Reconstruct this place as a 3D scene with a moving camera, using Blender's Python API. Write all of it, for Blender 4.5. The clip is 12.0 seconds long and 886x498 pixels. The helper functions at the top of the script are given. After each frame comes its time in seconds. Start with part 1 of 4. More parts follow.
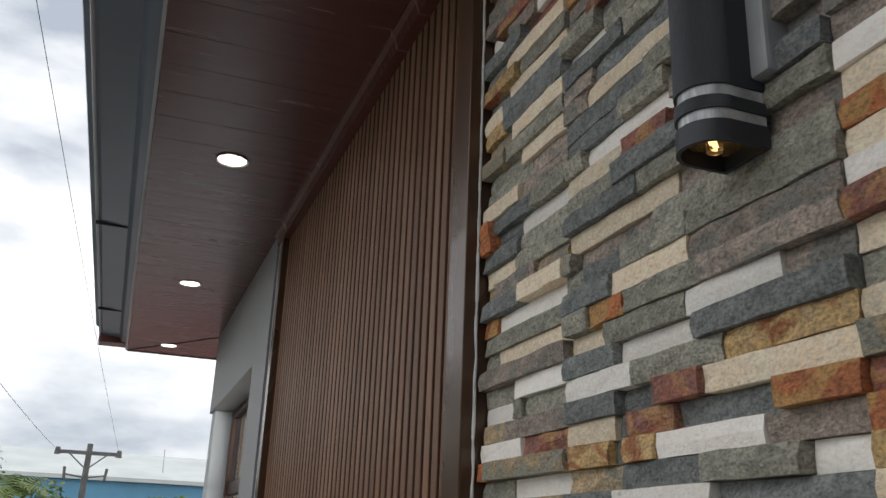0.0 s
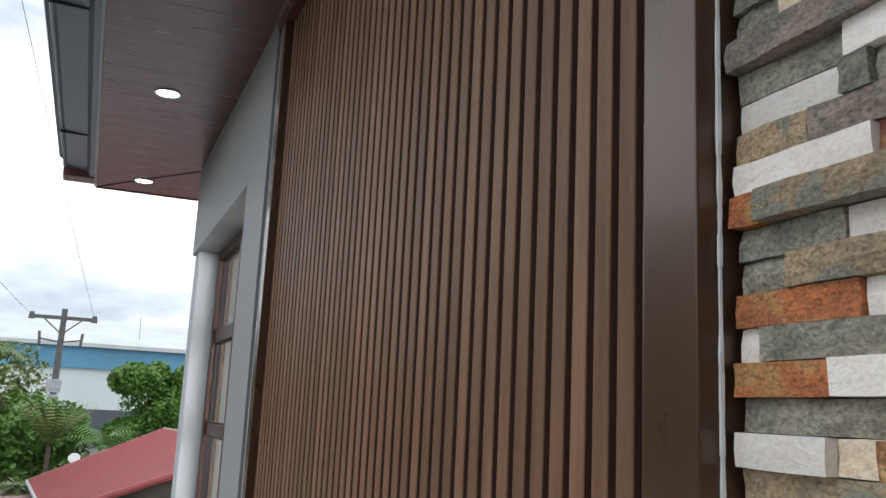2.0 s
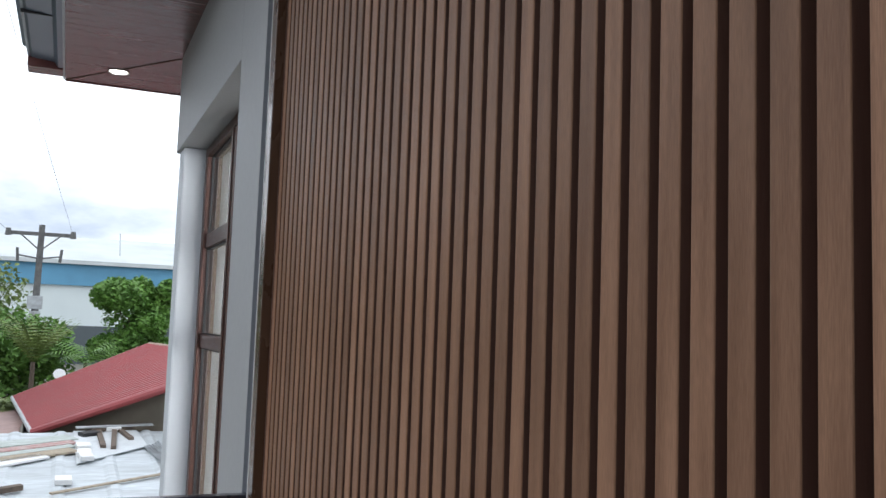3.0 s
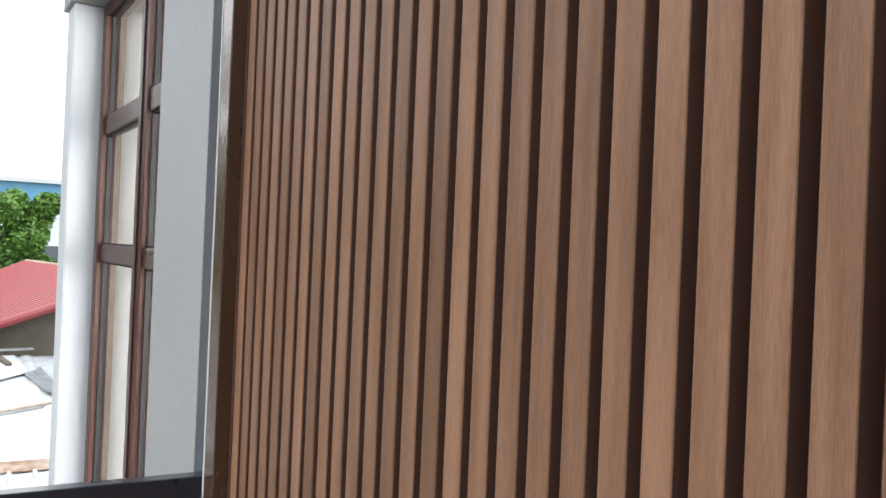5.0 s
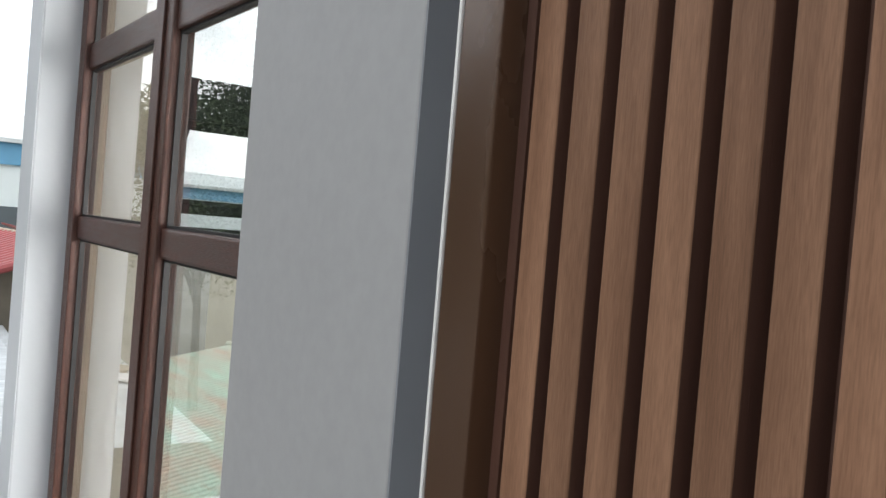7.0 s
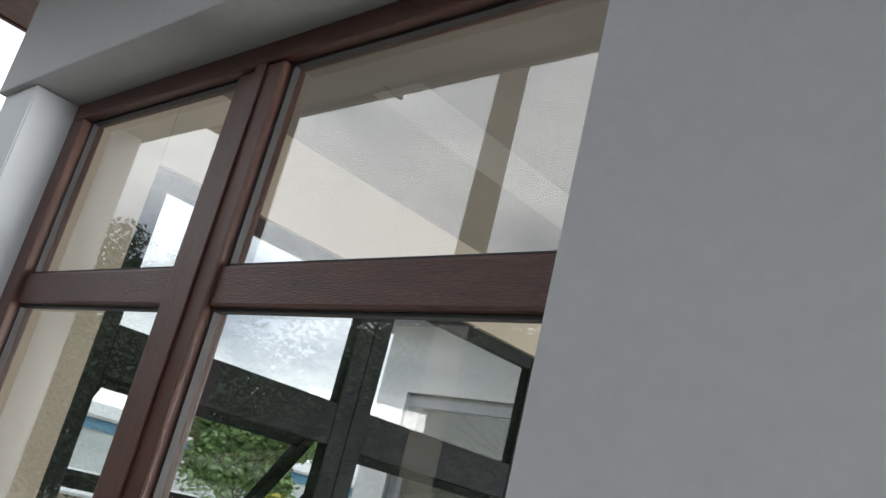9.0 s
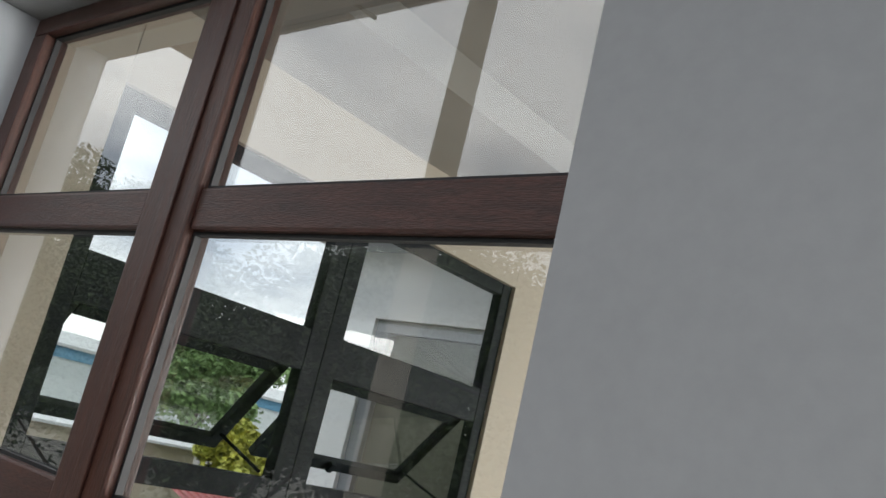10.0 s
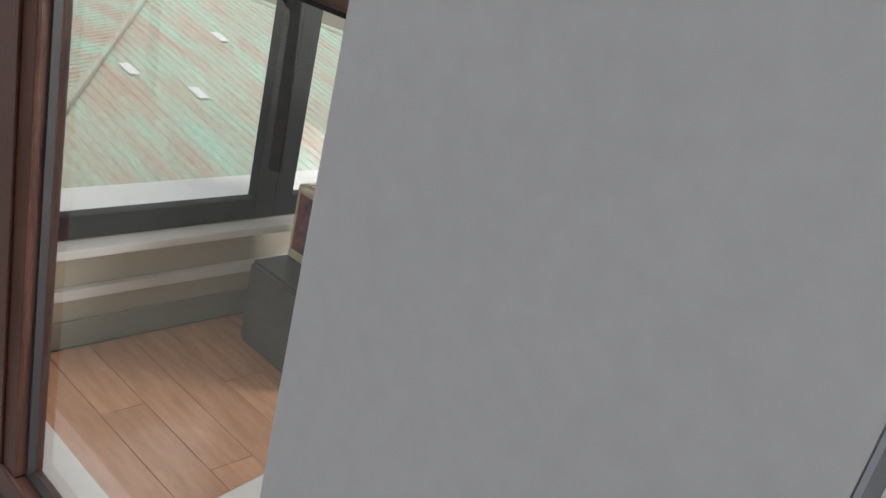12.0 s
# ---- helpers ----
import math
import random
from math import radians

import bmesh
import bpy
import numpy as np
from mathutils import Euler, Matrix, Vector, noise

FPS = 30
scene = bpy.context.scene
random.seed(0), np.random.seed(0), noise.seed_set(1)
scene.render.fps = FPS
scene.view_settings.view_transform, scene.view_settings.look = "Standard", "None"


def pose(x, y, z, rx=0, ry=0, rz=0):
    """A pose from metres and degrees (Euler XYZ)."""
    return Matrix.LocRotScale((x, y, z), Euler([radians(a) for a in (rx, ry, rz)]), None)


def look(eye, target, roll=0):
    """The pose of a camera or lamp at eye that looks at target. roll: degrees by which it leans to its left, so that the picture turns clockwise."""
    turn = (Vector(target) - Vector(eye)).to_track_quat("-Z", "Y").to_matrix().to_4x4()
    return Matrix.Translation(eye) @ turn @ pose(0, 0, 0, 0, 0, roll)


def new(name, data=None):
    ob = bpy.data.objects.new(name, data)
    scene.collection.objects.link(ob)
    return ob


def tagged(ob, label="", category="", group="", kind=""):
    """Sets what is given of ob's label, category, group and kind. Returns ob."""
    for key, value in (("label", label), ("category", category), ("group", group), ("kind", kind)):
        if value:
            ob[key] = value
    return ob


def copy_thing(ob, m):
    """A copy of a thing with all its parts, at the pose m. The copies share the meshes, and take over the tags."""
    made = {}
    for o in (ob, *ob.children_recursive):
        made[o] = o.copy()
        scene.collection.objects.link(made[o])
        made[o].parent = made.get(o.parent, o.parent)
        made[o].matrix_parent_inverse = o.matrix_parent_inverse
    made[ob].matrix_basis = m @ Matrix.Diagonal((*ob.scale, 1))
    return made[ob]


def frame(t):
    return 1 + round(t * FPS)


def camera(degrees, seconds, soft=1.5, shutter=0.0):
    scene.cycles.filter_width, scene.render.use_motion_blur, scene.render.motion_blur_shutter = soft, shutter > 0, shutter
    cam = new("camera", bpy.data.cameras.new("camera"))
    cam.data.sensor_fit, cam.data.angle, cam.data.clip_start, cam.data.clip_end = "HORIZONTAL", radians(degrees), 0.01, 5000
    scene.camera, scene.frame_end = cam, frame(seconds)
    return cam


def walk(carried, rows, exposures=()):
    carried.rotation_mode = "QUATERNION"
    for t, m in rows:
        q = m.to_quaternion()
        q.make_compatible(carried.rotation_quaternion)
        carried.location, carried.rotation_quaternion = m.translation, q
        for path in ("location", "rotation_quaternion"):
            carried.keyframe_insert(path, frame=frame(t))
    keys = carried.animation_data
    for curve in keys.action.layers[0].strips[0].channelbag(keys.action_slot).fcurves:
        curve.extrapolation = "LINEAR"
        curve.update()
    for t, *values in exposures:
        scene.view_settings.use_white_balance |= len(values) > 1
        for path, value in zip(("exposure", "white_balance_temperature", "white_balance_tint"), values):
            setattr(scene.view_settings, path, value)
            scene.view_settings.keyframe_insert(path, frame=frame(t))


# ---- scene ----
cam = camera(54.0, 12.0)

PATH = [
    (0, (-0.648, -4.092, 1.602), (-0.014, -2.308, 2.249), 2.3),
    (0.5, (-0.648, -4.027, 1.586), (-0.012, -2.244, 2.232), 2.6),
    (1, (-0.645, -3.785, 1.568), (-0.001, -1.987, 2.163), 2.8),
    (1.5, (-0.638, -3.52, 1.541), (0.063, -1.709, 2.019), 3.2),
    (2, (-0.602, -3.221, 1.514), (0.123, -1.395, 1.889), 2.8),
    (2.5, (-0.61, -2.935, 1.513), (0.123, -1.102, 1.832), 2.6),
    (3, (-0.584, -2.691, 1.484), (0.2, -0.86, 1.664), 2.0),
    (3.2, (-0.556, -2.556, 1.48), (0.303, -0.754, 1.607), 1.8),
    (4.8, (-0.542, -1.876, 1.473), (0.471, -0.151, 1.514), 2.4),
    (5, (-0.534, -1.708, 1.429), (0.481, 0.016, 1.436), 2.4),
    (5.5, (-0.498, -1.419, 1.422), (0.515, 0.304, 1.352), 2.0),
    (6, (-0.462, -1.151, 1.414), (0.544, 0.573, 1.289), 1.8),
    (6.5, (-0.488, -0.866, 1.437), (0.523, 0.85, 1.255), 0.6),
    (6.7, (-0.511, -0.776, 1.441), (0.548, 0.916, 1.313), 2.2),
    (8.3, (-0.613, -0.067, 1.554), (0.741, 1.375, 1.85), 10.7),
    (8.5, (-0.659, -0.012, 1.58), (0.709, 1.384, 1.999), 12.1),
    (9, (-0.737, 0.067, 1.6), (0.6, 1.429, 2.197), 14.2),
    (9.5, (-0.788, 0.088, 1.613), (0.579, 1.407, 2.239), 14.7),
    (10, (-0.744, 0.123, 1.591), (0.706, 1.421, 2.052), 13.5),
    (10.5, (-0.683, 0.123, 1.555), (0.848, 1.402, 1.696), 13.1),
    (11, (-0.618, 0.107, 1.525), (0.943, 1.346, 1.353), 12.8),
    (11.5, (-0.548, 0.089, 1.494), (0.965, 1.312, 1.03), 11.9),
    (12, (-0.504, 0.075, 1.458), (0.938, 1.255, 0.73), 13.7),
]
EXPOSURES = [(0, -0.34, 6500, 10), (1.0, -0.24, 6450, 10), (1.5, -0.12, 6350, 10), (2.5, 0.0, 6100, 10), (3.2, 0.08, 6000, 10), (4.8, 0.83, 6190, 10), (5.5, 0.56, 6560, 10), (6.5, 0.35, 6490, 10), (6.7, 0.32, 6440, 10), (8.3, 0.07, 6350, 10), (9.5, -0.07, 6350, 10), (10.5, -0.14, 6350, 10), (11, -0.12, 6420, 11), (12, 0.04, 6500, 12)]
walk(cam, [(t, look(e, g, r)) for t, e, g, r in PATH], EXPOSURES)

# ---- world and light ----
SUN_EL, SUN_AZ = 58, 265
world = bpy.data.worlds.new("sky")
scene.world = world
world.use_nodes = True
wn, wl = world.node_tree.nodes, world.node_tree.links
wn.clear()
w_out, w_bg, w_sky = wn.new("ShaderNodeOutputWorld"), wn.new("ShaderNodeBackground"), wn.new("ShaderNodeTexSky")
w_sky.sky_type, w_sky.sun_disc = "NISHITA", False
w_sky.sun_elevation, w_sky.sun_rotation = radians(SUN_EL), radians(SUN_AZ)
w_tc, w_map = wn.new("ShaderNodeTexCoord"), wn.new("ShaderNodeMapping")
w_map.inputs["Scale"].default_value = (1.0, 1.0, 2.6)
w_n1, w_ramp = wn.new("ShaderNodeTexNoise"), wn.new("ShaderNodeValToRGB")
w_n1.inputs["Scale"].default_value, w_n1.inputs["Detail"].default_value, w_n1.inputs["Roughness"].default_value = 2.6, 7, 0.52
w_ramp.color_ramp.elements[0].position, w_ramp.color_ramp.elements[0].color = 0.34, (3.9, 4.3, 4.9, 1)
w_ramp.color_ramp.elements[1].position, w_ramp.color_ramp.elements[1].color = 0.57, (11.0, 11.0, 10.9, 1)
w_mix = wn.new("ShaderNodeMix")
w_mix.data_type = "RGBA"
w_mix.inputs["Factor"].default_value = 0.92
wl.new(w_tc.outputs["Generated"], w_map.inputs["Vector"])
wl.new(w_map.outputs["Vector"], w_n1.inputs["Vector"])
wl.new(w_n1.outputs["Fac"], w_ramp.inputs["Fac"])
wl.new(w_sky.outputs["Color"], w_mix.inputs["A"])
wl.new(w_ramp.outputs["Color"], w_mix.inputs["B"])
wl.new(w_mix.outputs["Result"], w_bg.inputs["Color"])
w_bg.inputs["Strength"].default_value = 0.172
wl.new(w_bg.outputs["Background"], w_out.inputs["Surface"])

sun = new("sun", bpy.data.lights.new("sun", "SUN"))
sun.data.energy, sun.data.angle, sun.data.color = 0.7, radians(18), (1.0, 0.95, 0.88)
sun.matrix_world = look((0, 0, 30), (0 - 30 * math.sin(radians(SUN_AZ)) / math.tan(radians(SUN_EL)), 0 - 30 * math.cos(radians(SUN_AZ)) / math.tan(radians(SUN_EL)), 0))


# Unseen area light added to brighten the room; no such window is known.
room_fill = new("unseen_room_fill", bpy.data.lights.new("unseen_room_fill", "AREA"))
room_fill.data.shape, room_fill.data.size, room_fill.data.size_y = "RECTANGLE", 1.1, 2.2
room_fill.data.energy, room_fill.data.color = 210, (1.0, 0.97, 0.93)
room_fill.matrix_world = look((4.97, -0.95, 1.5), (1.2, 2.6, -0.4))


# ---- materials ----
def mat(name, base, rough=0.6, metal=0.0, vary=None, scale=6.0, stretch=(1, 1, 1), bump=0.0, bump_scale=120.0, rough_vary=0.1, per_object=0.0, coat=0.0, fine=0.0):
    """A procedural surface: base colour, a second colour in patches, fine grain, bump and uneven gloss."""
    m = bpy.data.materials.new(name)
    m.use_nodes = True
    n, l = m.node_tree.nodes, m.node_tree.links
    b = n["Principled BSDF"]
    b.inputs["Roughness"].default_value, b.inputs["Metallic"].default_value = rough, metal
    b.inputs["Coat Weight"].default_value = coat
    tc, mp = n.new("ShaderNodeTexCoord"), n.new("ShaderNodeMapping")
    mp.inputs["Scale"].default_value = stretch
    l.new(tc.outputs["Object"], mp.inputs["Vector"])
    if per_object:
        oi0, sh, cb = n.new("ShaderNodeObjectInfo"), n.new("ShaderNodeMath"), n.new("ShaderNodeCombineXYZ")
        sh.operation = "MULTIPLY"
        sh.inputs[1].default_value = 83.0
        l.new(oi0.outputs["Random"], sh.inputs[0])
        for ax in "XYZ":
            l.new(sh.outputs["Value"], cb.inputs[ax])
        l.new(cb.outputs["Vector"], mp.inputs["Location"])
    n1, n2 = n.new("ShaderNodeTexNoise"), n.new("ShaderNodeTexNoise")
    n1.inputs["Scale"].default_value, n1.inputs["Detail"].default_value = scale, 6
    n2.inputs["Scale"].default_value, n2.inputs["Detail"].default_value = bump_scale, 4
    l.new(mp.outputs["Vector"], n1.inputs["Vector"])
    l.new(mp.outputs["Vector"], n2.inputs["Vector"])
    r = n.new("ShaderNodeValToRGB")
    second = vary or tuple(c * 0.82 for c in base)
    r.color_ramp.elements[0].position, r.color_ramp.elements[0].color = 0.3, (*second, 1)
    r.color_ramp.elements[1].position, r.color_ramp.elements[1].color = 0.68, (*base, 1)
    l.new(n1.outputs["Fac"], r.inputs["Fac"])
    col = r.outputs["Color"]
    if fine:
        mx = n.new("ShaderNodeMix")
        mx.data_type, mx.blend_type = "RGBA", "MULTIPLY"
        mx.inputs["Factor"].default_value = 1.0
        mr = n.new("ShaderNodeMapRange")
        mr.inputs["From Min"].default_value, mr.inputs["From Max"].default_value = 0.3, 0.7
        mr.inputs["To Min"].default_value, mr.inputs["To Max"].default_value = 1 - fine, 1 + fine
        l.new(n2.outputs["Fac"], mr.inputs["Value"])
        l.new(col, mx.inputs["A"])
        l.new(mr.outputs["Result"], mx.inputs["B"])
        col = mx.outputs["Result"]
    if per_object:
        oi, hs, mr2 = n.new("ShaderNodeObjectInfo"), n.new("ShaderNodeHueSaturation"), n.new("ShaderNodeMapRange")
        mr2.inputs["To Min"].default_value, mr2.inputs["To Max"].default_value = 1 - per_object, 1 + per_object
        l.new(oi.outputs["Random"], mr2.inputs["Value"])
        l.new(mr2.outputs["Result"], hs.inputs["Value"])
        l.new(col, hs.inputs["Color"])
        col = hs.outputs["Color"]
    l.new(col, b.inputs["Base Color"])
    mr3 = n.new("ShaderNodeMapRange")
    mr3.inputs["To Min"].default_value, mr3.inputs["To Max"].default_value = max(rough - rough_vary, 0.02), min(rough + rough_vary, 1)
    l.new(n1.outputs["Fac"], mr3.inputs["Value"])
    l.new(mr3.outputs["Result"], b.inputs["Roughness"])
    if bump:
        bp = n.new("ShaderNodeBump")
        bp.inputs["Strength"].default_value, bp.inputs["Distance"].default_value = bump, 0.004
        l.new(n2.outputs["Fac"], bp.inputs["Height"])
        l.new(bp.outputs["Normal"], b.inputs["Normal"])
    return m


def glass(name, tint=(1, 1, 1), rough=0.0, ior=1.5):
    m = bpy.data.materials.new(name)
    m.use_nodes = True
    n, l = m.node_tree.nodes, m.node_tree.links
    n.clear()
    out, gl = n.new("ShaderNodeOutputMaterial"), n.new("ShaderNodeBsdfGlass")
    gl.inputs["Color"].default_value, gl.inputs["Roughness"].default_value, gl.inputs["IOR"].default_value = (*tint, 1), rough, ior
    l.new(gl.outputs["BSDF"], out.inputs["Surface"])
    return m


def emit(name, color, strength):
    m = bpy.data.materials.new(name)
    m.use_nodes = True
    b = m.node_tree.nodes["Principled BSDF"]
    b.inputs["Emission Color"].default_value, b.inputs["Emission Strength"].default_value = (*color, 1), strength
    return m


M_GREY = mat("grey_paint", (0.335, 0.34, 0.342), 0.55, vary=(0.312, 0.317, 0.319), scale=2.2, bump=0.12, bump_scale=45, fine=0.03)
M_PALE = mat("pale_grey_paint", (0.58, 0.61, 0.64), 0.5, vary=(0.55, 0.58, 0.61), scale=2.0, bump=0.1, bump_scale=45)
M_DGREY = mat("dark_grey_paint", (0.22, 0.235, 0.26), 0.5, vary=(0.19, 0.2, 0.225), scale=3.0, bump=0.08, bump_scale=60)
M_WHITE = mat("white_caulk", (0.78, 0.78, 0.76), 0.5, scale=20)
M_SLAT = mat("brown_composite_slat", (0.25, 0.139, 0.086), 0.42, vary=(0.168, 0.09, 0.055), scale=9, stretch=(5, 5, 0.35), bump=0.14, bump_scale=150, per_object=0.22, fine=0.15)
for nd in M_SLAT.node_tree.nodes:
    if nd.type == "BSDF_PRINCIPLED":
        nd.inputs["Specular IOR Level"].default_value = 0.14
# Slat brown made darker: the shade in the grooves is put into this colour.
M_SLATSHADE = mat("brown_composite_groove_shade", (0.085, 0.036, 0.022), 0.6, vary=(0.058, 0.026, 0.018), scale=9, stretch=(5, 5, 0.3), bump=0.15)
M_TRIM = mat("brown_steel_trim", (0.095, 0.052, 0.030), 0.28, vary=(0.07, 0.037, 0.022), scale=3, stretch=(1, 1, 0.4), bump=0.03, bump_scale=240, metal=0.2, coat=0.2)
M_SOFFIT = mat("red_brown_soffit", (0.13, 0.046, 0.040), 0.24, vary=(0.108, 0.037, 0.032), scale=5, stretch=(0.5, 6, 1), bump=0.08, bump_scale=60, fine=0.05)
M_GUTTER = mat("dark_grey_steel", (0.15, 0.18, 0.23), 0.32, vary=(0.12, 0.145, 0.19), scale=3, bump=0.05)
M_DRIP = mat("pale_steel_edge", (0.45, 0.47, 0.5), 0.4, vary=(0.38, 0.4, 0.42), scale=8)
M_FRAME = mat("brown_woodgrain_frame", (0.082, 0.033, 0.024), 0.36, vary=(0.044, 0.018, 0.014), scale=14, stretch=(6, 0.6, 6), bump=0.35, bump_scale=90, fine=0.35)
M_FRAMEV = mat("brown_woodgrain_upright", (0.085, 0.034, 0.023), 0.36, vary=(0.046, 0.018, 0.013), scale=14, stretch=(6, 6, 0.5), bump=0.35, bump_scale=90, fine=0.35)
M_GASKET = mat("black_gasket", (0.012, 0.012, 0.013), 0.6, scale=20)
M_DARKFRAME = mat("dark_bronze_frame", (0.007, 0.010, 0.013), 0.6, vary=(0.010, 0.014, 0.018), scale=9, bump=0.1, bump_scale=80)
for nd in M_DARKFRAME.node_tree.nodes:
    if nd.type == "BSDF_PRINCIPLED":
        nd.inputs["Specular IOR Level"].default_value = 0.12
M_GLASS = glass("window_glass", (0.99, 1.0, 0.995), ior=1.9)
M_CLEAR = glass("clear_glass", (0.98, 0.99, 0.985), ior=1.45)
M_TINTED = mat("olive_tinted_glass", (0.12, 0.125, 0.10), 0.06, vary=(0.10, 0.105, 0.085), scale=2, rough_vary=0.02)
M_BAND = mat("clear_plastic", (0.62, 0.63, 0.64), 0.12, vary=(0.3, 0.31, 0.33), scale=30, stretch=(1, 4, 0.6), coat=0.6)
M_RAIL = mat("black_rail_paint", (0.012, 0.015, 0.024), 0.3, vary=(0.018, 0.02, 0.03), scale=8, coat=0.3)
M_LAMP = mat("charcoal_lamp_metal", (0.032, 0.037, 0.045), 0.5, vary=(0.026, 0.03, 0.037), scale=20, bump=0.05)
M_LAMPBACK = mat("grey_lamp_bracket", (0.36, 0.37, 0.38), 0.5, scale=12)
M_BULB = mat("amber_reflector", (0.55, 0.36, 0.14), 0.25, vary=(0.35, 0.2, 0.08), scale=40, metal=0.7)
M_LIT = emit("downlight_glow", (1.0, 0.97, 0.9), 6.0)
M_FILAMENT = emit("warm_filament_glow", (1.0, 0.62, 0.25), 3.0)
M_RING = mat("white_ring", (0.75, 0.72, 0.68), 0.4, scale=30)
M_DECK = mat("grey_deck_tile", (0.33, 0.32, 0.3), 0.5, vary=(0.27, 0.26, 0.25), scale=4, bump=0.1)
M_MORTAR = mat("stone_bed", (0.06, 0.06, 0.058), 0.9, scale=12, bump=0.4)
M_ROOM = mat("cream_room_paint", (0.47, 0.43, 0.35), 0.7, vary=(0.42, 0.385, 0.31), scale=2)
# Mid grey for a white ceiling: the dim light is put into the paint.
M_CEIL = mat("dimmed_ceiling_paint", (0.27, 0.265, 0.24), 0.75, scale=2)
M_SILL = mat("white_sill_paint", (0.78, 0.78, 0.77), 0.4, vary=(0.7, 0.7, 0.69), scale=8)
M_PLANK = mat("red_brown_floor_plank", (0.60, 0.325, 0.2), 0.2, vary=(0.47, 0.24, 0.14), scale=7, stretch=(5, 0.7, 1), per_object=0.12, fine=0.1, bump_scale=60, bump=0.05)
M_CAB = mat("charcoal_cabinet", (0.09, 0.098, 0.1), 0.4, vary=(0.072, 0.08, 0.082), scale=5)
M_BRICKEND = mat("cream_card", (0.66, 0.6, 0.45), 0.6, vary=(0.55, 0.45, 0.28), scale=14)
M_REDROOF = mat("red_roof_sheet", (0.33, 0.062, 0.065), 0.5, vary=(0.26, 0.05, 0.052), scale=1.6, fine=0.06, bump_scale=30)
M_GREENROOF = mat("rusty_green_roof_sheet", (0.40, 0.56, 0.45), 0.6, vary=(0.47, 0.34, 0.26), scale=1.3, stretch=(3.0, 0.6, 1), fine=0.18, bump_scale=16)
M_WHITEROOF = mat("weathered_white_roof_sheet", (0.55, 0.59, 0.61), 0.5, vary=(0.40, 0.43, 0.44), scale=1.6, stretch=(0.45, 3.0, 1), fine=0.16, bump_scale=9)
M_RUST = mat("rusty_ridge", (0.5, 0.44, 0.36), 0.8, vary=(0.25, 0.14, 0.08), scale=6, bump=0.3)
M_BLUE = mat("blue_wall_sheet", (0.13, 0.34, 0.52), 0.6, scale=0.3)
M_WARE = mat("white_wall_sheet", (0.70, 0.76, 0.75), 0.7, vary=(0.62, 0.68, 0.68), scale=0.2)
M_WAREROOF = mat("pale_roof_sheet", (0.60, 0.64, 0.64), 0.6, scale=0.3)
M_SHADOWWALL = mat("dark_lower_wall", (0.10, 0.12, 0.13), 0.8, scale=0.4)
M_BEIGE = mat("beige_render", (0.50, 0.46, 0.36), 0.8, vary=(0.42, 0.38, 0.3), scale=1.2)
M_CONC = mat("concrete", (0.34, 0.31, 0.25), 0.85, vary=(0.27, 0.24, 0.19), scale=5, bump=0.3)
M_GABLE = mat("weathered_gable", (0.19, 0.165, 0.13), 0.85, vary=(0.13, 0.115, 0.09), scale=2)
M_GROUND = mat("dusty_concrete_yard", (0.20, 0.195, 0.17), 0.9, vary=(0.13, 0.125, 0.1), scale=0.25, fine=0.12, bump_scale=6)
M_LEAF = mat("leaf_green", (0.15, 0.29, 0.05), 0.5, vary=(0.08, 0.18, 0.032), scale=1.4, per_object=0.1, fine=0.25, bump_scale=5)
M_LEAFDARK = mat("leaf_dark_green", (0.065, 0.10, 0.03), 0.55, vary=(0.04, 0.06, 0.022), scale=1.4, fine=0.25, bump_scale=5)
M_LEAF3 = mat("leaf_pale_green", (0.24, 0.38, 0.14), 0.5, vary=(0.17, 0.28, 0.10), scale=1.4, fine=0.25, bump_scale=5)
M_LEAF4 = mat("leaf_yellow", (0.42, 0.42, 0.06), 0.5, vary=(0.28, 0.32, 0.05), scale=1.4, fine=0.25, bump_scale=5)
M_LEAF2 = mat("leaf_yellow_green", (0.19, 0.25, 0.06), 0.5, vary=(0.10, 0.16, 0.04), scale=1.4, fine=0.25, bump_scale=5)
M_BARK = mat("bark", (0.12, 0.09, 0.065), 0.9, vary=(0.07, 0.055, 0.04), scale=7, bump=0.5)
M_POLE = mat("weathered_pole", (0.15, 0.15, 0.145), 0.8, vary=(0.1, 0.1, 0.1), scale=5)
M_WIRE = mat("black_cable", (0.02, 0.02, 0.02), 0.6, scale=5)
M_TIN = mat("galvanised_sheet", (0.52, 0.55, 0.57), 0.42, vary=(0.36, 0.37, 0.38), scale=5, metal=0.3)
M_WOODSCRAP = mat("old_timber", (0.16, 0.12, 0.09), 0.8, vary=(0.09, 0.07, 0.055), scale=8)
M_WINGWHITE = mat("bluish_white_wall_paint", (0.84, 0.86, 0.88), 0.6, vary=(0.80, 0.82, 0.84), scale=1.5, fine=0.02)
M_SHEET = mat("dull_white_sheet", (0.62, 0.65, 0.66), 0.5, vary=(0.52, 0.55, 0.56), scale=3, fine=0.08, bump_scale=20)
M_OLDGREEN = mat("weathered_grey_green_paint", (0.50, 0.54, 0.52), 0.7, vary=(0.34, 0.38, 0.34), scale=4, stretch=(1.5, 5, 1), fine=0.2, bump_scale=24)
M_OLDRED = mat("peeling_red_paint", (0.34, 0.11, 0.10), 0.75, vary=(0.50, 0.47, 0.43), scale=5, stretch=(1.5, 5, 1), fine=0.2, bump_scale=24)
M_OLDTAN = mat("weathered_tan_timber", (0.44, 0.38, 0.28), 0.8, vary=(0.24, 0.19, 0.14), scale=5, stretch=(1.5, 6, 1), fine=0.25, bump_scale=24)
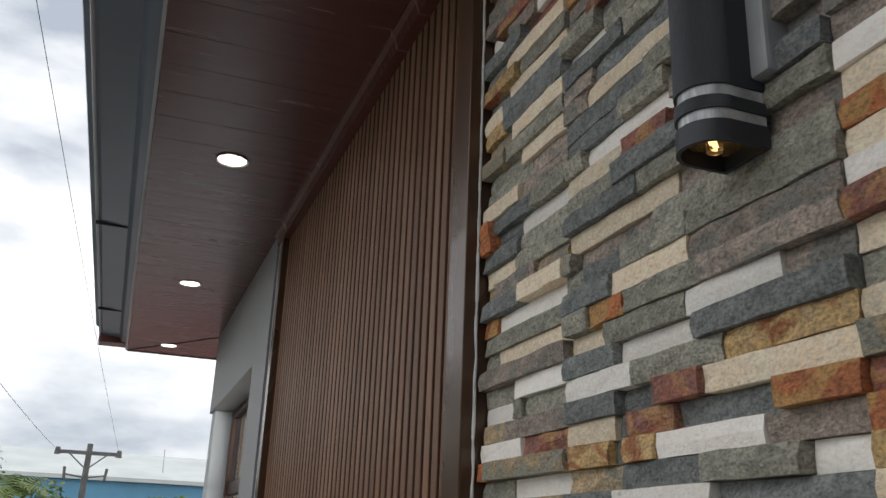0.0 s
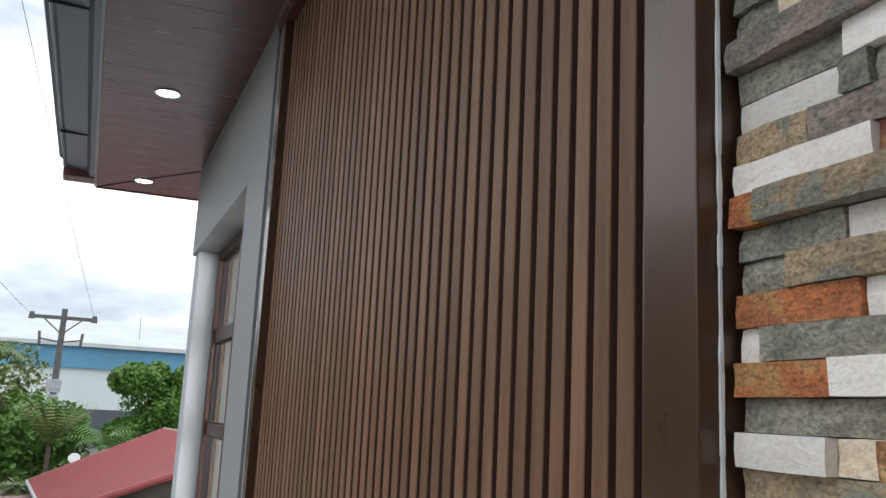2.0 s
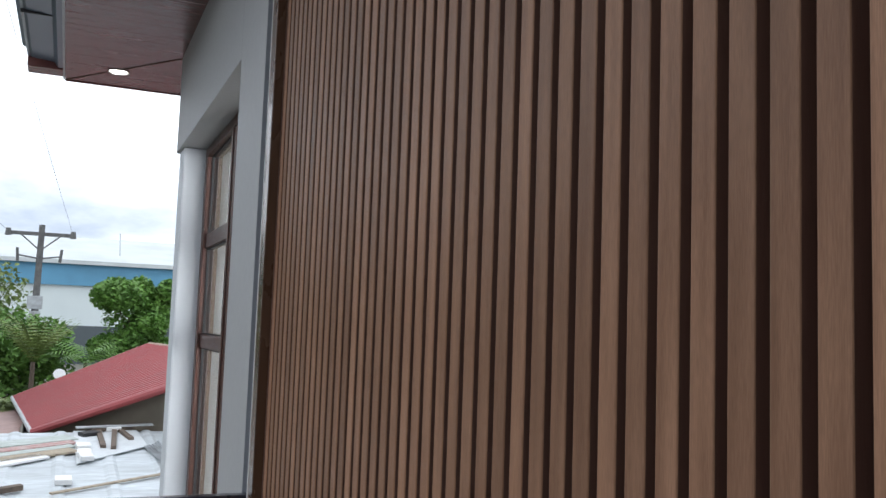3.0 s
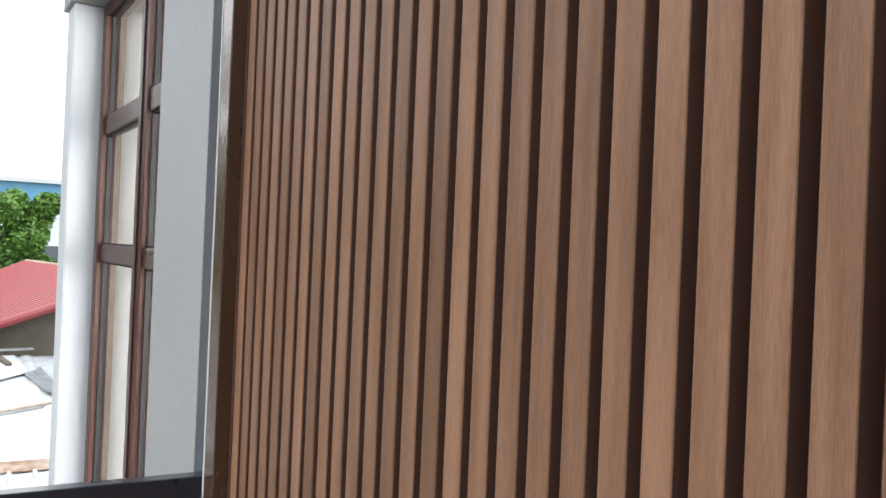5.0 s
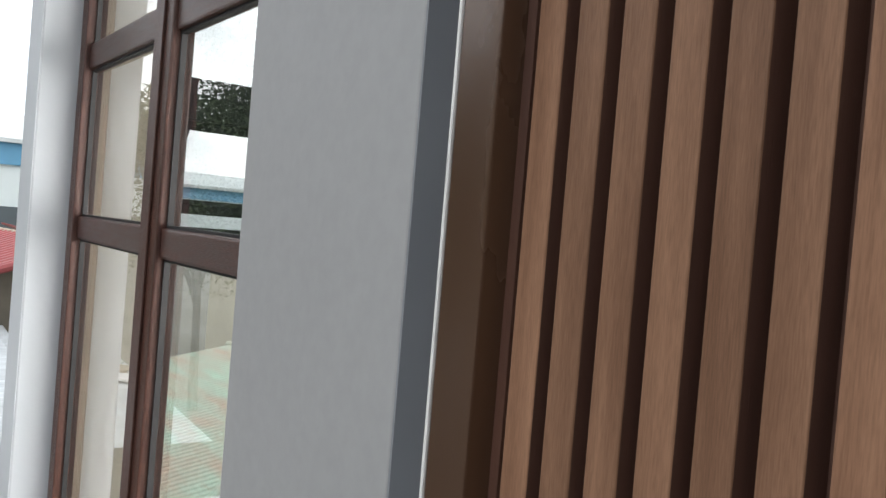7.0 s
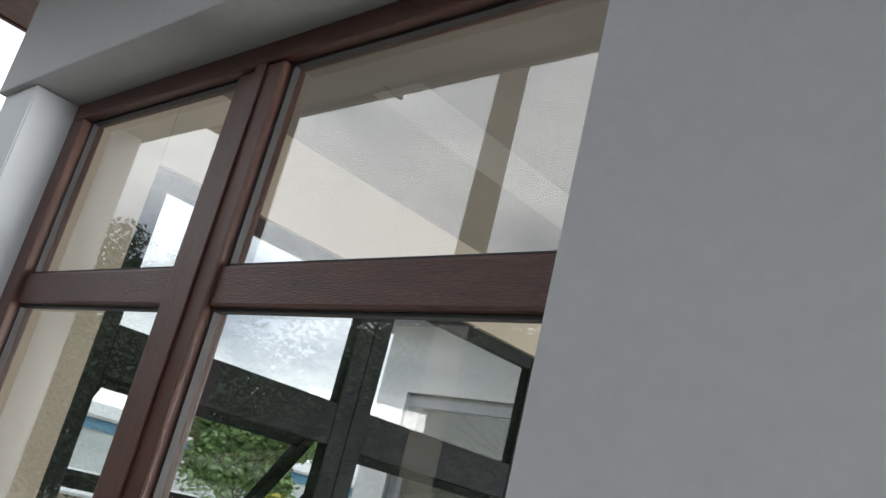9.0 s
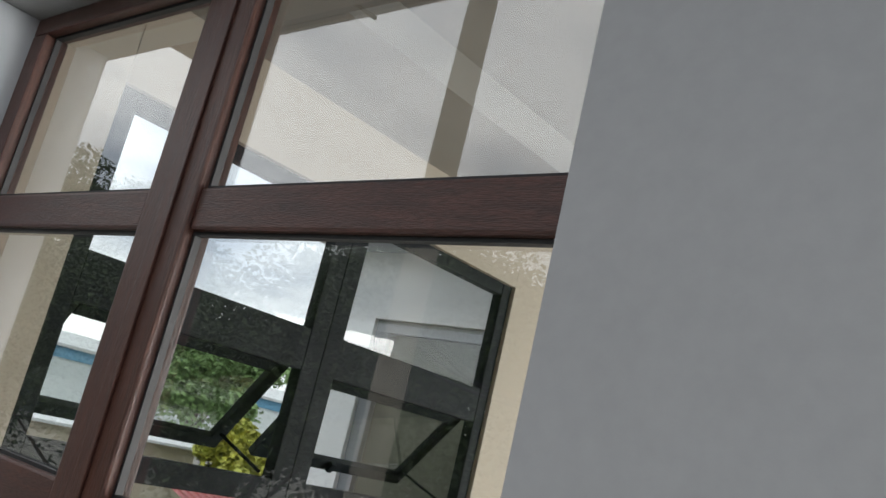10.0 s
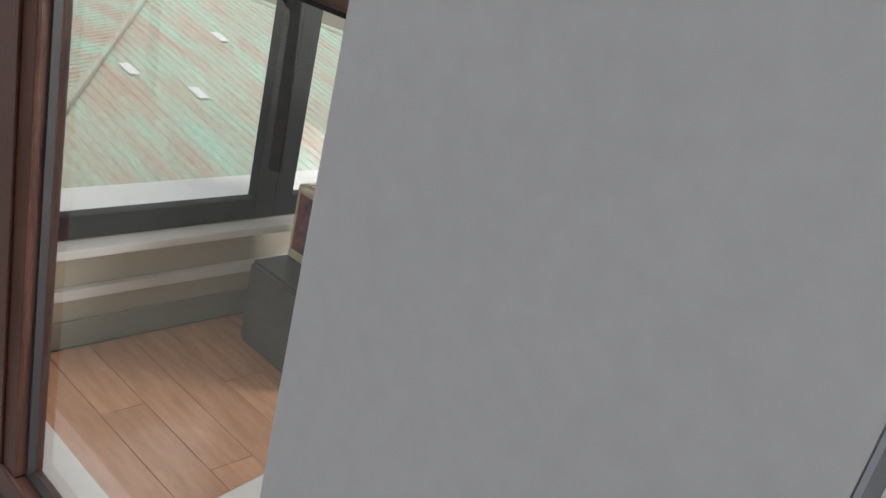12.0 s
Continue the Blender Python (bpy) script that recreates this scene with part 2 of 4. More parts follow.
M_OLDPINK = mat("faded_pinkish_sheet", (0.40, 0.27, 0.24), 0.7, vary=(0.30, 0.2, 0.18), scale=2.5, fine=0.1, bump_scale=12)
M_PHOTO = mat("dark_print", (0.10, 0.07, 0.13), 0.35, vary=(0.28, 0.1, 0.08), scale=16, fine=0.4, bump_scale=40)


def stone_mat(name, a, b, rough=0.75, spots=None, grit=0.3, relief=0.008):
    """Split slate: two tones in streaks, mineral spots, pitted grain and chipped relief."""
    m = mat(name, a, rough, vary=b, scale=20, stretch=(1, 0.9, 1.3), bump=1.0, bump_scale=80, per_object=0.16, fine=grit)
    n, l = m.node_tree.nodes, m.node_tree.links
    bs = n["Principled BSDF"]
    bump = next(x for x in n if x.type == "BUMP")
    bump.inputs["Distance"].default_value = relief
    mp = next(x for x in n if x.type == "MAPPING")
    for x in n:
        if x.type == "TEX_NOISE":
            x.inputs["Detail"].default_value, x.inputs["Roughness"].default_value, x.inputs["Distortion"].default_value = 9, 0.62, 0.6
    src = bs.inputs["Base Color"].links[0].from_socket
    pit, pr, pm = n.new("ShaderNodeTexNoise"), n.new("ShaderNodeMapRange"), n.new("ShaderNodeMix")
    pit.inputs["Scale"].default_value, pit.inputs["Detail"].default_value = 190, 6
    pr.inputs["From Min"].default_value, pr.inputs["From Max"].default_value = 0.34, 0.56
    pr.inputs["To Min"].default_value, pr.inputs["To Max"].default_value = 1 - grit * 1.3, 1.06
    pm.data_type, pm.blend_type = "RGBA", "MULTIPLY"
    pm.inputs["Factor"].default_value = 1.0
    l.new(mp.outputs["Vector"], pit.inputs["Vector"])
    l.new(pit.outputs["Fac"], pr.inputs["Value"])
    if spots:
        nz, rp, mx = n.new("ShaderNodeTexNoise"), n.new("ShaderNodeValToRGB"), n.new("ShaderNodeMix")
        nz.inputs["Scale"].default_value, nz.inputs["Detail"].default_value, nz.inputs["Distortion"].default_value = 13, 6, 1.0
        rp.color_ramp.elements[0].position, rp.color_ramp.elements[1].position = 0.5, 0.58
        mx.data_type = "RGBA"
        mx.inputs["B"].default_value = (*spots, 1)
        l.new(mp.outputs["Vector"], nz.inputs["Vector"])
        l.new(nz.outputs["Fac"], rp.inputs["Fac"])
        l.new(rp.outputs["Color"], mx.inputs["Factor"])
        l.new(src, mx.inputs["A"])
        src = mx.outputs["Result"]
    l.new(src, pm.inputs["A"])
    l.new(pr.outputs["Result"], pm.inputs["B"])
    l.new(pm.outputs["Result"], bs.inputs["Base Color"])
    return m


STONES = {
    "g": stone_mat("grey_green_slate", (0.50, 0.475, 0.38), (0.27, 0.265, 0.22)),
    "d": stone_mat("dark_blue_slate", (0.30, 0.315, 0.30), (0.15, 0.165, 0.165)),
    "p": stone_mat("purple_grey_slate", (0.52, 0.42, 0.345), (0.30, 0.25, 0.215), 0.75, (0.26, 0.25, 0.22)),
    "w": stone_mat("white_quartz", (0.93, 0.89, 0.83), (0.87, 0.81, 0.73), 0.6, None, 0.045, 0.003),
    "c": stone_mat("cream_stone", (0.92, 0.80, 0.62), (0.86, 0.68, 0.46), 0.65, None, 0.12, 0.005),
    "y": stone_mat("ochre_stone", (0.80, 0.52, 0.20), (0.52, 0.39, 0.23), 0.7, (0.43, 0.17, 0.07)),
    "r": stone_mat("rust_stone", (0.70, 0.24, 0.08), (0.40, 0.145, 0.07), 0.7, (0.58, 0.32, 0.12)),
    "b": stone_mat("brown_slate", (0.57, 0.41, 0.24), (0.33, 0.275, 0.19), 0.75, (0.31, 0.30, 0.24)),
    "m": stone_mat("maroon_slate", (0.43, 0.15, 0.10), (0.24, 0.13, 0.11), 0.7, (0.50, 0.27, 0.12)),
}


# ---- builders ----
def box(bm, x0, y0, z0, x1, y1, z1, bevel=0.0):
    v = [bm.verts.new(c) for c in ((x0, y0, z0), (x1, y0, z0), (x1, y1, z0), (x0, y1, z0), (x0, y0, z1), (x1, y0, z1), (x1, y1, z1), (x0, y1, z1))]
    f = [bm.faces.new([v[i] for i in q]) for q in ((3, 2, 1, 0), (4, 5, 6, 7), (0, 1, 5, 4), (1, 2, 6, 5), (2, 3, 7, 6), (3, 0, 4, 7))]
    if bevel:
        bmesh.ops.bevel(bm, geom=list({e for q in f for e in q.edges}), offset=bevel, segments=2, affect="EDGES", profile=0.6)
    return bm


def made_box(x0, y0, z0, x1, y1, z1, bevel=0.0):
    return box(bmesh.new(), x0, y0, z0, x1, y1, z1, bevel)


def tube(bm, a, b, r0, r1=None, seg=12, caps=True):
    a, b = Vector(a), Vector(b)
    d = b - a
    q = d.to_track_quat("Z", "Y").to_matrix().to_4x4()
    bmesh.ops.create_cone(bm, cap_ends=caps, segments=seg, radius1=r0, radius2=r0 if r1 is None else r1, depth=d.length, matrix=Matrix.Translation((a + b) / 2) @ q)
    return bm


def extrude_profile(bm, pts, axis, lo, hi):
    """A closed profile pushed along an axis: 'y' takes (x, z) points, 'x' takes (y, z), 'z' takes (x, y)."""
    def at(p, s):
        return {"y": (p[0], s, p[1]), "x": (s, p[0], p[1]), "z": (p[0], p[1], s)}[axis]
    a, b = [bm.verts.new(at(p, lo)) for p in pts], [bm.verts.new(at(p, hi)) for p in pts]
    n = len(pts)
    for i in range(n):
        bm.faces.new((a[i], a[(i + 1) % n], b[(i + 1) % n], b[i]))
    bm.faces.new(a[::-1])
    bm.faces.new(b)
    bmesh.ops.recalc_face_normals(bm, faces=bm.faces[:])
    return bm


def link(name, bm, material, parent=None, smooth=False):
    me = bpy.data.meshes.new(name)
    bm.normal_update()
    bm.to_mesh(me)
    bm.free()
    for m in material if isinstance(material, (list, tuple)) else [material]:
        me.materials.append(m)
    if smooth:
        me.polygons.foreach_set("use_smooth", [True] * len(me.polygons))
    ob = new(name, me)
    if parent:
        ob.parent = parent
    return ob


def part(name, bm, material, parent, label="", smooth=False):
    return tagged(link(name, bm, material, parent, smooth), label)


def thing(name, label, category, group="", kind="", at=(0, 0, 0)):
    ob = tagged(new(name), label, category, group, kind)
    ob.location = at
    return ob


def structure(name, bm, material, label="", category=""):
    return tagged(link(name, bm, material), label, category, kind="structure")


# ---- setting: the house and its deck ----
DECK, ROOM, SOFFIT, FACE = -0.15, -0.23, 3.076, -0.036
EDGE, HEAD, JAMB, CORNER, NORTH = 0.613, 2.482, 2.518, 2.755, 2.63
LOW = -3.4
P = 0.0548

structure("ground", made_box(-900, -900, LOW - 0.5, 900, 900, LOW), M_GROUND, "dusty pale concrete and earth around the houses", "ground")
structure("deck", made_box(-3.0, -8.0, DECK - 0.2, 0.03, 0.24, DECK), M_DECK, "grey tiled balcony deck along the house front", "floor")

structure("wall_west", made_box(FACE, 0.143, LOW, 0.19, EDGE, SOFFIT + 0.15, 0.004), M_GREY, "smooth grey painted wall beside the window", "wall")
structure("wall_header", made_box(FACE, EDGE, HEAD, 0.19, CORNER, SOFFIT + 0.15, 0.004), M_GREY, "grey painted wall above the recessed window", "wall")
structure("wall_under_window", made_box(FACE, EDGE + 0.002, LOW, 0.19, JAMB, 0.12), M_GREY, "grey painted wall under the window", "wall")
structure("wall_pilaster", made_box(-0.012, JAMB, LOW, 0.19, CORNER - 0.012, HEAD - 0.002, 0.004), M_PALE, "pale grey painted corner pilaster", "wall")
# Return of the grey wall; its shade is put in as darker paint.
structure("wall_return", made_box(-0.0355, 0.139, LOW, 0.0295, 0.1425, SOFFIT + 0.15), M_DGREY, "edge of the grey wall, its shade painted dark", "wall")
structure("wall_gap", made_box(0.03, 0.0845, LOW, 0.06, 0.1385, SOFFIT + 0.15), M_SILL, "white unpainted strip of wall in the gap", "wall")
# Two unseen walls, added to cut the light that comes from the south.
structure("wall_porch", made_box(-3.0, -8.2, DECK, 0.03, -8.002, SOFFIT + 0.15), M_GREY, "unseen plain grey wall added at the end of the deck", "wall")
structure("wall_light_block", made_box(-7.0, -5.6, LOW, 0.03, -5.45, SOFFIT - 0.002), M_DGREY, "unseen dark grey wall added to block light from behind", "wall")
structure("trim_pilaster", made_box(-0.016, JAMB + 0.002, LOW, -0.0125, CORNER - 0.014, HEAD - 0.003), M_PALE, "pale painted front of the pilaster", "trim")
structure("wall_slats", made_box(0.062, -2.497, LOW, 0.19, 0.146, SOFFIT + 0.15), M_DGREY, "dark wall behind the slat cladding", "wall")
structure("wall_stone", made_box(0.034, -8.0, LOW, 0.19, -2.499, SOFFIT + 0.15), M_MORTAR, "dark mortar bed of the stone cladding", "wall")
nb = bmesh.new()
for q in ((0.19, 0.45, LOW, 3.3), (2.65, 6.0, LOW, 3.3), (0.452, 2.648, LOW, 0.16), (0.452, 2.648, 2.48, 3.3)):
    box(nb, q[0], NORTH, q[2], q[1], CORNER - 0.012, q[3])
structure("wall_north", nb, M_ROOM, "cream wall with a wide window in it", "wall")
# Unseen wall; its opening is added to let more light into the room.
eb = bmesh.new()
for q in ((-2.0, -1.5, ROOM - 0.2, 3.3), (2.1, NORTH - 0.002, ROOM - 0.2, 3.3), (-1.499, 2.099, ROOM - 0.2, 0.3), (-1.499, 2.099, 2.7, 3.3)):
    box(eb, 5.0, q[0], q[2], 5.15, q[1], q[3])
structure("wall_east", eb, M_ROOM, "cream inner wall of the room", "wall")
structure("wall_south", made_box(0.192, -2.15, ROOM - 0.2, 5.15, -2.002, 3.3), M_ROOM, "cream inner wall of the room", "wall")
structure("floor", made_box(0.192, -2.0, ROOM - 0.25, 5.0, NORTH - 0.002, ROOM - 0.012), M_GABLE, "screed under the plank floor", "floor")
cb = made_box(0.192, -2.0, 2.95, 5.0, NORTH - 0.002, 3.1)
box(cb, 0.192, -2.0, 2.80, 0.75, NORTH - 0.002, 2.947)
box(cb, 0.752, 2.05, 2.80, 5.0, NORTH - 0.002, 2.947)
structure("ceiling_room", cb, M_CEIL, "white stepped ceiling, its dimness put into the paint", "ceiling")
rb = bmesh.new()
extrude_profile(rb, [(-0.93, 3.30), (5.9, 4.6), (5.9, 4.68), (-0.93, 3.38)], "y", -8.0, 3.7)
structure("roof", rb, M_GUTTER, "dark metal roof above the eaves", "roof")

# eaves: planked soffit that turns the corner, moulding, drip edge and gutter
sb = bmesh.new()
y = -8.0
while y < 3.65:
    w = min(0.2, 3.66 - y)
    extrude_profile(sb, [(y + 0.0015, SOFFIT), (y + w - 0.0015, SOFFIT), (y + w, SOFFIT + 0.0018), (y + w, SOFFIT + 0.02), (y, SOFFIT + 0.02), (y, SOFFIT + 0.0018)], "x", -0.70, (0.06 if y < CORNER - 0.2 else 5.8))
    y += 0.2
structure("ceiling_soffit", sb, M_SOFFIT, "glossy red-brown plank soffit under the eaves", "soffit")
mb = bmesh.new()
tube(mb, (-0.70, 3.66, SOFFIT - 0.002), (-0.03, CORNER, SOFFIT - 0.002), 0.004, seg=6)
structure("trim_mitre", mb, M_TRIM, "thin dark seam strip where the soffit turns", "trim")
mo = bmesh.new()
extrude_profile(mo, [(-0.055, SOFFIT), (-0.055, SOFFIT - 0.014), (-0.042, SOFFIT - 0.026), (-0.034, SOFFIT - 0.06), (0.05, SOFFIT - 0.06), (0.05, SOFFIT)], "y", -8.0, 0.146)
structure("trim_moulding", mo, M_SOFFIT, "red-brown cornice moulding above the slats", "trim")
gutter = thing("gutter", "dark grey steel eaves gutter with pale drip edge", "gutter", kind="structure")
gb = bmesh.new()
extrude_profile(gb, [(-0.715, 3.10), (-0.715, 3.27), (-0.96, 3.30), (-0.96, 3.215), (-0.94, 3.205), (-0.925, 3.16), (-0.90, 3.145), (-0.77, 3.135), (-0.745, 3.10)], "y", -8.0, 3.47)
part("trough", gb, M_GUTTER, gutter)
part("bead", tube(bmesh.new(), (-0.955, -8, 3.225), (-0.955, 3.47, 3.225), 0.012, seg=10), M_GUTTER, gutter)
part("bead", tube(bmesh.new(), (-0.925, -8, 3.158), (-0.925, 3.47, 3.158), 0.008, seg=10), M_DRIP, gutter)
part("drip_edge", made_box(-0.714, -8, 3.075, -0.702, 3.662, 3.125), M_DRIP, gutter, "pale steel drip edge")
part("end_board", made_box(-0.93, 3.472, 3.09, -0.702, 3.66, 3.2, 0.006), M_SOFFIT, gutter, "red-brown end board")
part("end_fascia", made_box(-0.70, 3.662, 3.07, 5.8, 3.685, 3.30), M_SOFFIT, gutter, "red-brown side fascia")
for yy in (-4.4, -2.0, 0.55, 2.5):
    part("joint", made_box(-0.93, yy, 3.13, -0.76, yy + 0.012, 3.148), M_GASKET, gutter)

# ---- slat cladding ----
for nm, ya, yb in (("trim_near", -2.495, -2.398), ("trim_far", 0.017, 0.083)):
    structure(nm, made_box(-0.03, ya, DECK, 0.06, yb, SOFFIT - 0.062, 0.003), M_TRIM, "glossy dark brown steel edge trim", "trim")
# Strip in the groove colour, painting the shade between trim and first slat.
structure("trim_slot", made_box(0.0, 0.0035, DECK, 0.06, 0.0165, SOFFIT - 0.062), M_SLATSHADE, "recessed slot beside the edge trim, shade painted in", "trim")
structure("trim_caulk_wall", made_box(-0.0315, 0.0838, DECK, -0.008, 0.0885, SOFFIT - 0.062, 0.001), M_WHITE, "thin white caulk bead along the edge trim", "trim")
bead_rng, bead, z0, off = random.Random(5), bmesh.new(), DECK, 0.0
while z0 < SOFFIT - 0.09:
    z1, nxt = z0 + bead_rng.uniform(0.02, 0.05), bead_rng.uniform(-0.0022, 0.0022)
    tube(bead, (-0.003 + off, -2.4985 + off, z0), (-0.003 + nxt, -2.4985 + nxt, z1), bead_rng.uniform(0.0022, 0.004), bead_rng.uniform(0.0022, 0.004), 6)
    z0, off = z1, nxt
structure("trim_caulk_stone", bead, M_WHITE, "uneven pale caulk line beside the stone", "trim")

# ---- window in the front wall ----
win = thing("window_1", "brown wood-grain casement window with six clear panes", "window", kind="structure")
COLS, ROWS = ((0.70, 1.521), (1.698, 2.439)), ((1.972, 2.43), (1.40, 1.888), (0.21, 1.324))
fx0, fx1 = 0.122, 0.175
part("top_rail", made_box(0.106, EDGE, 2.43, fx1, JAMB - 0.001, HEAD - 0.001, 0.005), M_FRAME, win)
part("bottom_rail", made_box(0.106, EDGE, 0.12, fx1, JAMB - 0.001, 0.21, 0.006), M_FRAME, win)
part("stile", made_box(0.106, 2.439, 0.212, fx1, JAMB - 0.001, 2.428, 0.005), M_FRAMEV, win)
part("stile", made_box(0.106, EDGE, 0.212, fx1, 0.70, 2.428, 0.005), M_FRAMEV, win)
part("mullion", made_box(0.112, 1.521, 0.212, fx1, 1.598, 2.428, 0.006), M_FRAMEV, win)
part("mullion", made_box(0.118, 1.604, 0.212, fx1, 1.698, 2.428, 0.006), M_FRAMEV, win)
part("astragal", made_box(0.105, 1.578, 0.212, 0.1115, 1.617, 2.428, 0.002), M_FRAMEV, win)
for ya, yb in COLS:
    for za, zb in ((1.888, 1.972), (1.324, 1.40)):
        part("transom", made_box(fx0, ya - 0.001, za, fx1, yb + 0.001, zb, 0.007), M_FRAME, win)
    for za, zb in ROWS:
        pb = made_box(0.150, ya - 0.004, za - 0.004, 0.156, yb + 0.004, zb + 0.004)
        pane = part("pane", pb, M_GLASS, win)
        pane.visible_shadow = False
        kb = bmesh.new()
        for q in ((ya, za, ya + 0.007, zb), (yb - 0.007, za, yb, zb), (ya + 0.007, za, yb - 0.007, za + 0.007), (ya + 0.007, zb - 0.007, yb - 0.007, zb)):
            box(kb, 0.134, q[0], q[1], 0.149, q[2], q[3])
        part("gasket", kb, M_GASKET, win)
structure("window_sill", made_box(-0.02, EDGE + 0.004, 0.121, 0.104, JAMB - 0.004, 0.14, 0.003), M_GREY, "grey painted sill under the window", "sill")

# ---- window in the north wall, with two awning sashes open ----
nwin = thing("window_2", "dark bronze window with two awning sashes pushed open", "window", kind="structure")
for q in ((0.452, 0.52), (1.462, 1.549), (1.5505, 1.636), (2.58, 2.648)):
    part("stile", made_box(q[0], 2.65, 0.162, q[1], 2.71, 2.478, 0.004), M_DARKFRAME, nwin)
for xa, xb in ((0.521, 1.464), (1.636, 2.579)):
    for za, zb in ((0.162, 0.245), (1.30, 1.385), (1.795, 1.955), (2.42, 2.478)):
        part("rail", made_box(xa, 2.652, za, xb, 2.708, zb, 0.004), M_DARKFRAME, nwin)
    for za, zb in ((0.245, 1.30), (1.955, 2.42)):
        part("pane", made_box(xa - 0.004, 2.678, za - 0.004, xb + 0.004, 2.683, zb + 0.004), M_CLEAR, nwin).visible_shadow = False
    w, hgt = xb - xa - 0.01, 0.48
    sash = thing("sash", "", "")
    sash.parent = nwin
    sash.matrix_local = pose(xa + 0.005, 2.715, 1.80, 40, 0, 0)
    for q in ((0, -hgt, 0.055, 0), (w - 0.055, -hgt, w, 0), (0.056, -hgt, w - 0.056, -hgt + 0.055), (0.056, -0.05, w - 0.056, 0)):
        part("sash_frame", made_box(q[0], 0, q[1], q[2], 0.035, q[3], 0.003), M_DARKFRAME, sash)
    part("sash_pane", made_box(0.05, 0.016, -hgt + 0.05, w - 0.05, 0.021, -0.045), M_CLEAR, sash).visible_shadow = False
    part("handle", made_box(w * 0.45, -0.025, -hgt + 0.01, w * 0.45 + 0.03, -0.001, -hgt + 0.06, 0.004), M_DARKFRAME, sash)
    for sx in (xa + 0.012, xb - 0.03):
        part("stay", tube(bmesh.new(), (sx, 2.70, 1.40), (sx, 2.70 + 0.30, 1.50), 0.007, seg=8), M_DARKFRAME, nwin, "steel friction stay")
structure("window_sill_north", made_box(0.455, 2.712, 0.17, 2.645, 2.93, 0.232, 0.006), M_SILL, "white painted outer sill", "sill")
structure("baseboard_ledge", made_box(0.2, 2.55, 0.14, 4.998, 2.628, 0.172, 0.005), M_SILL, "white ledge under the north window", "sill")
structure("baseboard_rail", made_box(0.2, 2.60, -0.04, 4.998, 2.628, 0.0, 0.004), M_SILL, "white dado strip on the low wall", "trim")
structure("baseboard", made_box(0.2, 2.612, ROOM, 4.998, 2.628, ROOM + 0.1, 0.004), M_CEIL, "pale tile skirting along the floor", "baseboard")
structure("threshold", made_box(0.195, -2.0, ROOM - 0.011, 0.51, 2.608, ROOM + 0.002), M_SILL, "pale tile border along the window", "floor")

# ---- room ----
cab = thing("cabinet", "charcoal low cabinet standing by the north window", "cabinet", at=(1.32, 2.0, ROOM + 0.002))
part("body", made_box(0, 0, 0.0, 0.46, 0.42, 0.34, 0.004), M_CAB, cab)
door = part("door", made_box(-0.018, 0.01, 0.03, -0.001, 0.41, 0.33, 0.003), M_CAB, cab)
part("handle", made_box(-0.034, 0.06, 0.18, -0.019, 0.08, 0.28, 0.003), M_DARKFRAME, door, "black pull handle")
bx = thing("picture_box", "cream cardboard box with dark printed pictures on a cabinet", "box", at=(1.46, 2.03, ROOM + 0.344))
part("carton", made_box(0, 0, 0, 0.26, 0.38, 0.29, 0.006), M_BRICKEND, bx)
for ya in (0.02, 0.2):
    part("picture", made_box(-0.004, ya, 0.04, -0.001, ya + 0.16, 0.26), M_PHOTO, bx, "dark printed picture")
for xa in (0.02, 0.14):
    part("picture", made_box(xa, 0.03, 0.291, xa + 0.1, 0.35, 0.294), M_PHOTO, bx, "dark printed picture")
paper = link("paper_sheet", made_box(0, 0, 0, 0.32, 0.24, 0.004), M_SILL)
paper.matrix_world = pose(0.76, 1.45, ROOM + 0.003, 0, 0, 8)
tagged(paper, "white paper sheet lying on the plank floor", "paper")

# ---- balcony rail ----
rail = thing("railing", "black painted steel balcony railing with upright bars", "railing", at=(0, 0, 0))
part("handrail", made_box(-3.0, 0.098, 0.885, 0.02, 0.14, 0.942, 0.004), M_RAIL, rail)
part("bottom_rail", made_box(-3.0, 0.102, -0.05, 0.02, 0.138, -0.01, 0.003), M_RAIL, rail)
part("post", made_box(-0.05, 0.099, DECK, -0.007, 0.143, 0.884, 0.003), M_RAIL, rail)
part("flange", made_box(-0.018, 0.0935, 0.87, -0.0045, 0.1405, 0.955, 0.003), M_DRIP, rail, "grey mortar-smeared wall flange")
for i in range(22):
    part("bar", made_box(-0.22 - i * 0.125, 0.113, -0.01, -0.204 - i * 0.125, 0.129, 0.884), M_RAIL, rail)
part("post", made_box(-3.0, 0.099, DECK, -2.95, 0.143, 0.884, 0.003), M_RAIL, rail)

# ---- lamps ----
def downlight():
    d = thing("downlight", "round recessed white ceiling downlight, switched on", "ceiling light", "downlights in the soffit")
    ring = bmesh.new()
    bmesh.ops.create_cone(ring, cap_ends=False, segments=32, radius1=0.068, radius2=0.060, depth=0.006, matrix=Matrix.Translation((0, 0, -0.003)))
    bmesh.ops.create_cone(ring, cap_ends=False, segments=32, radius1=0.060, radius2=0.056, depth=0.006, matrix=Matrix.Translation((0, 0, -0.003)))
    part("ring", ring, M_RING, d)
    dk = bmesh.new()
    bmesh.ops.create_circle(dk, cap_ends=True, segments=32, radius=0.058, matrix=Matrix.Translation((0, 0, -0.002)))
    part("diffuser", dk, M_LIT, d)
    return d


first = downlight()
first.location = (-0.38, -0.70, SOFFIT)
for yy in (1.286, 3.271, -2.68, -4.66):
    copy_thing(first, pose(-0.38, yy, SOFFIT))

lamp = thing("wall_lamp", "charcoal ribbed up-and-down wall lamp with clear bands", "wall lamp", at=(0.008, -3.322, 2.05))
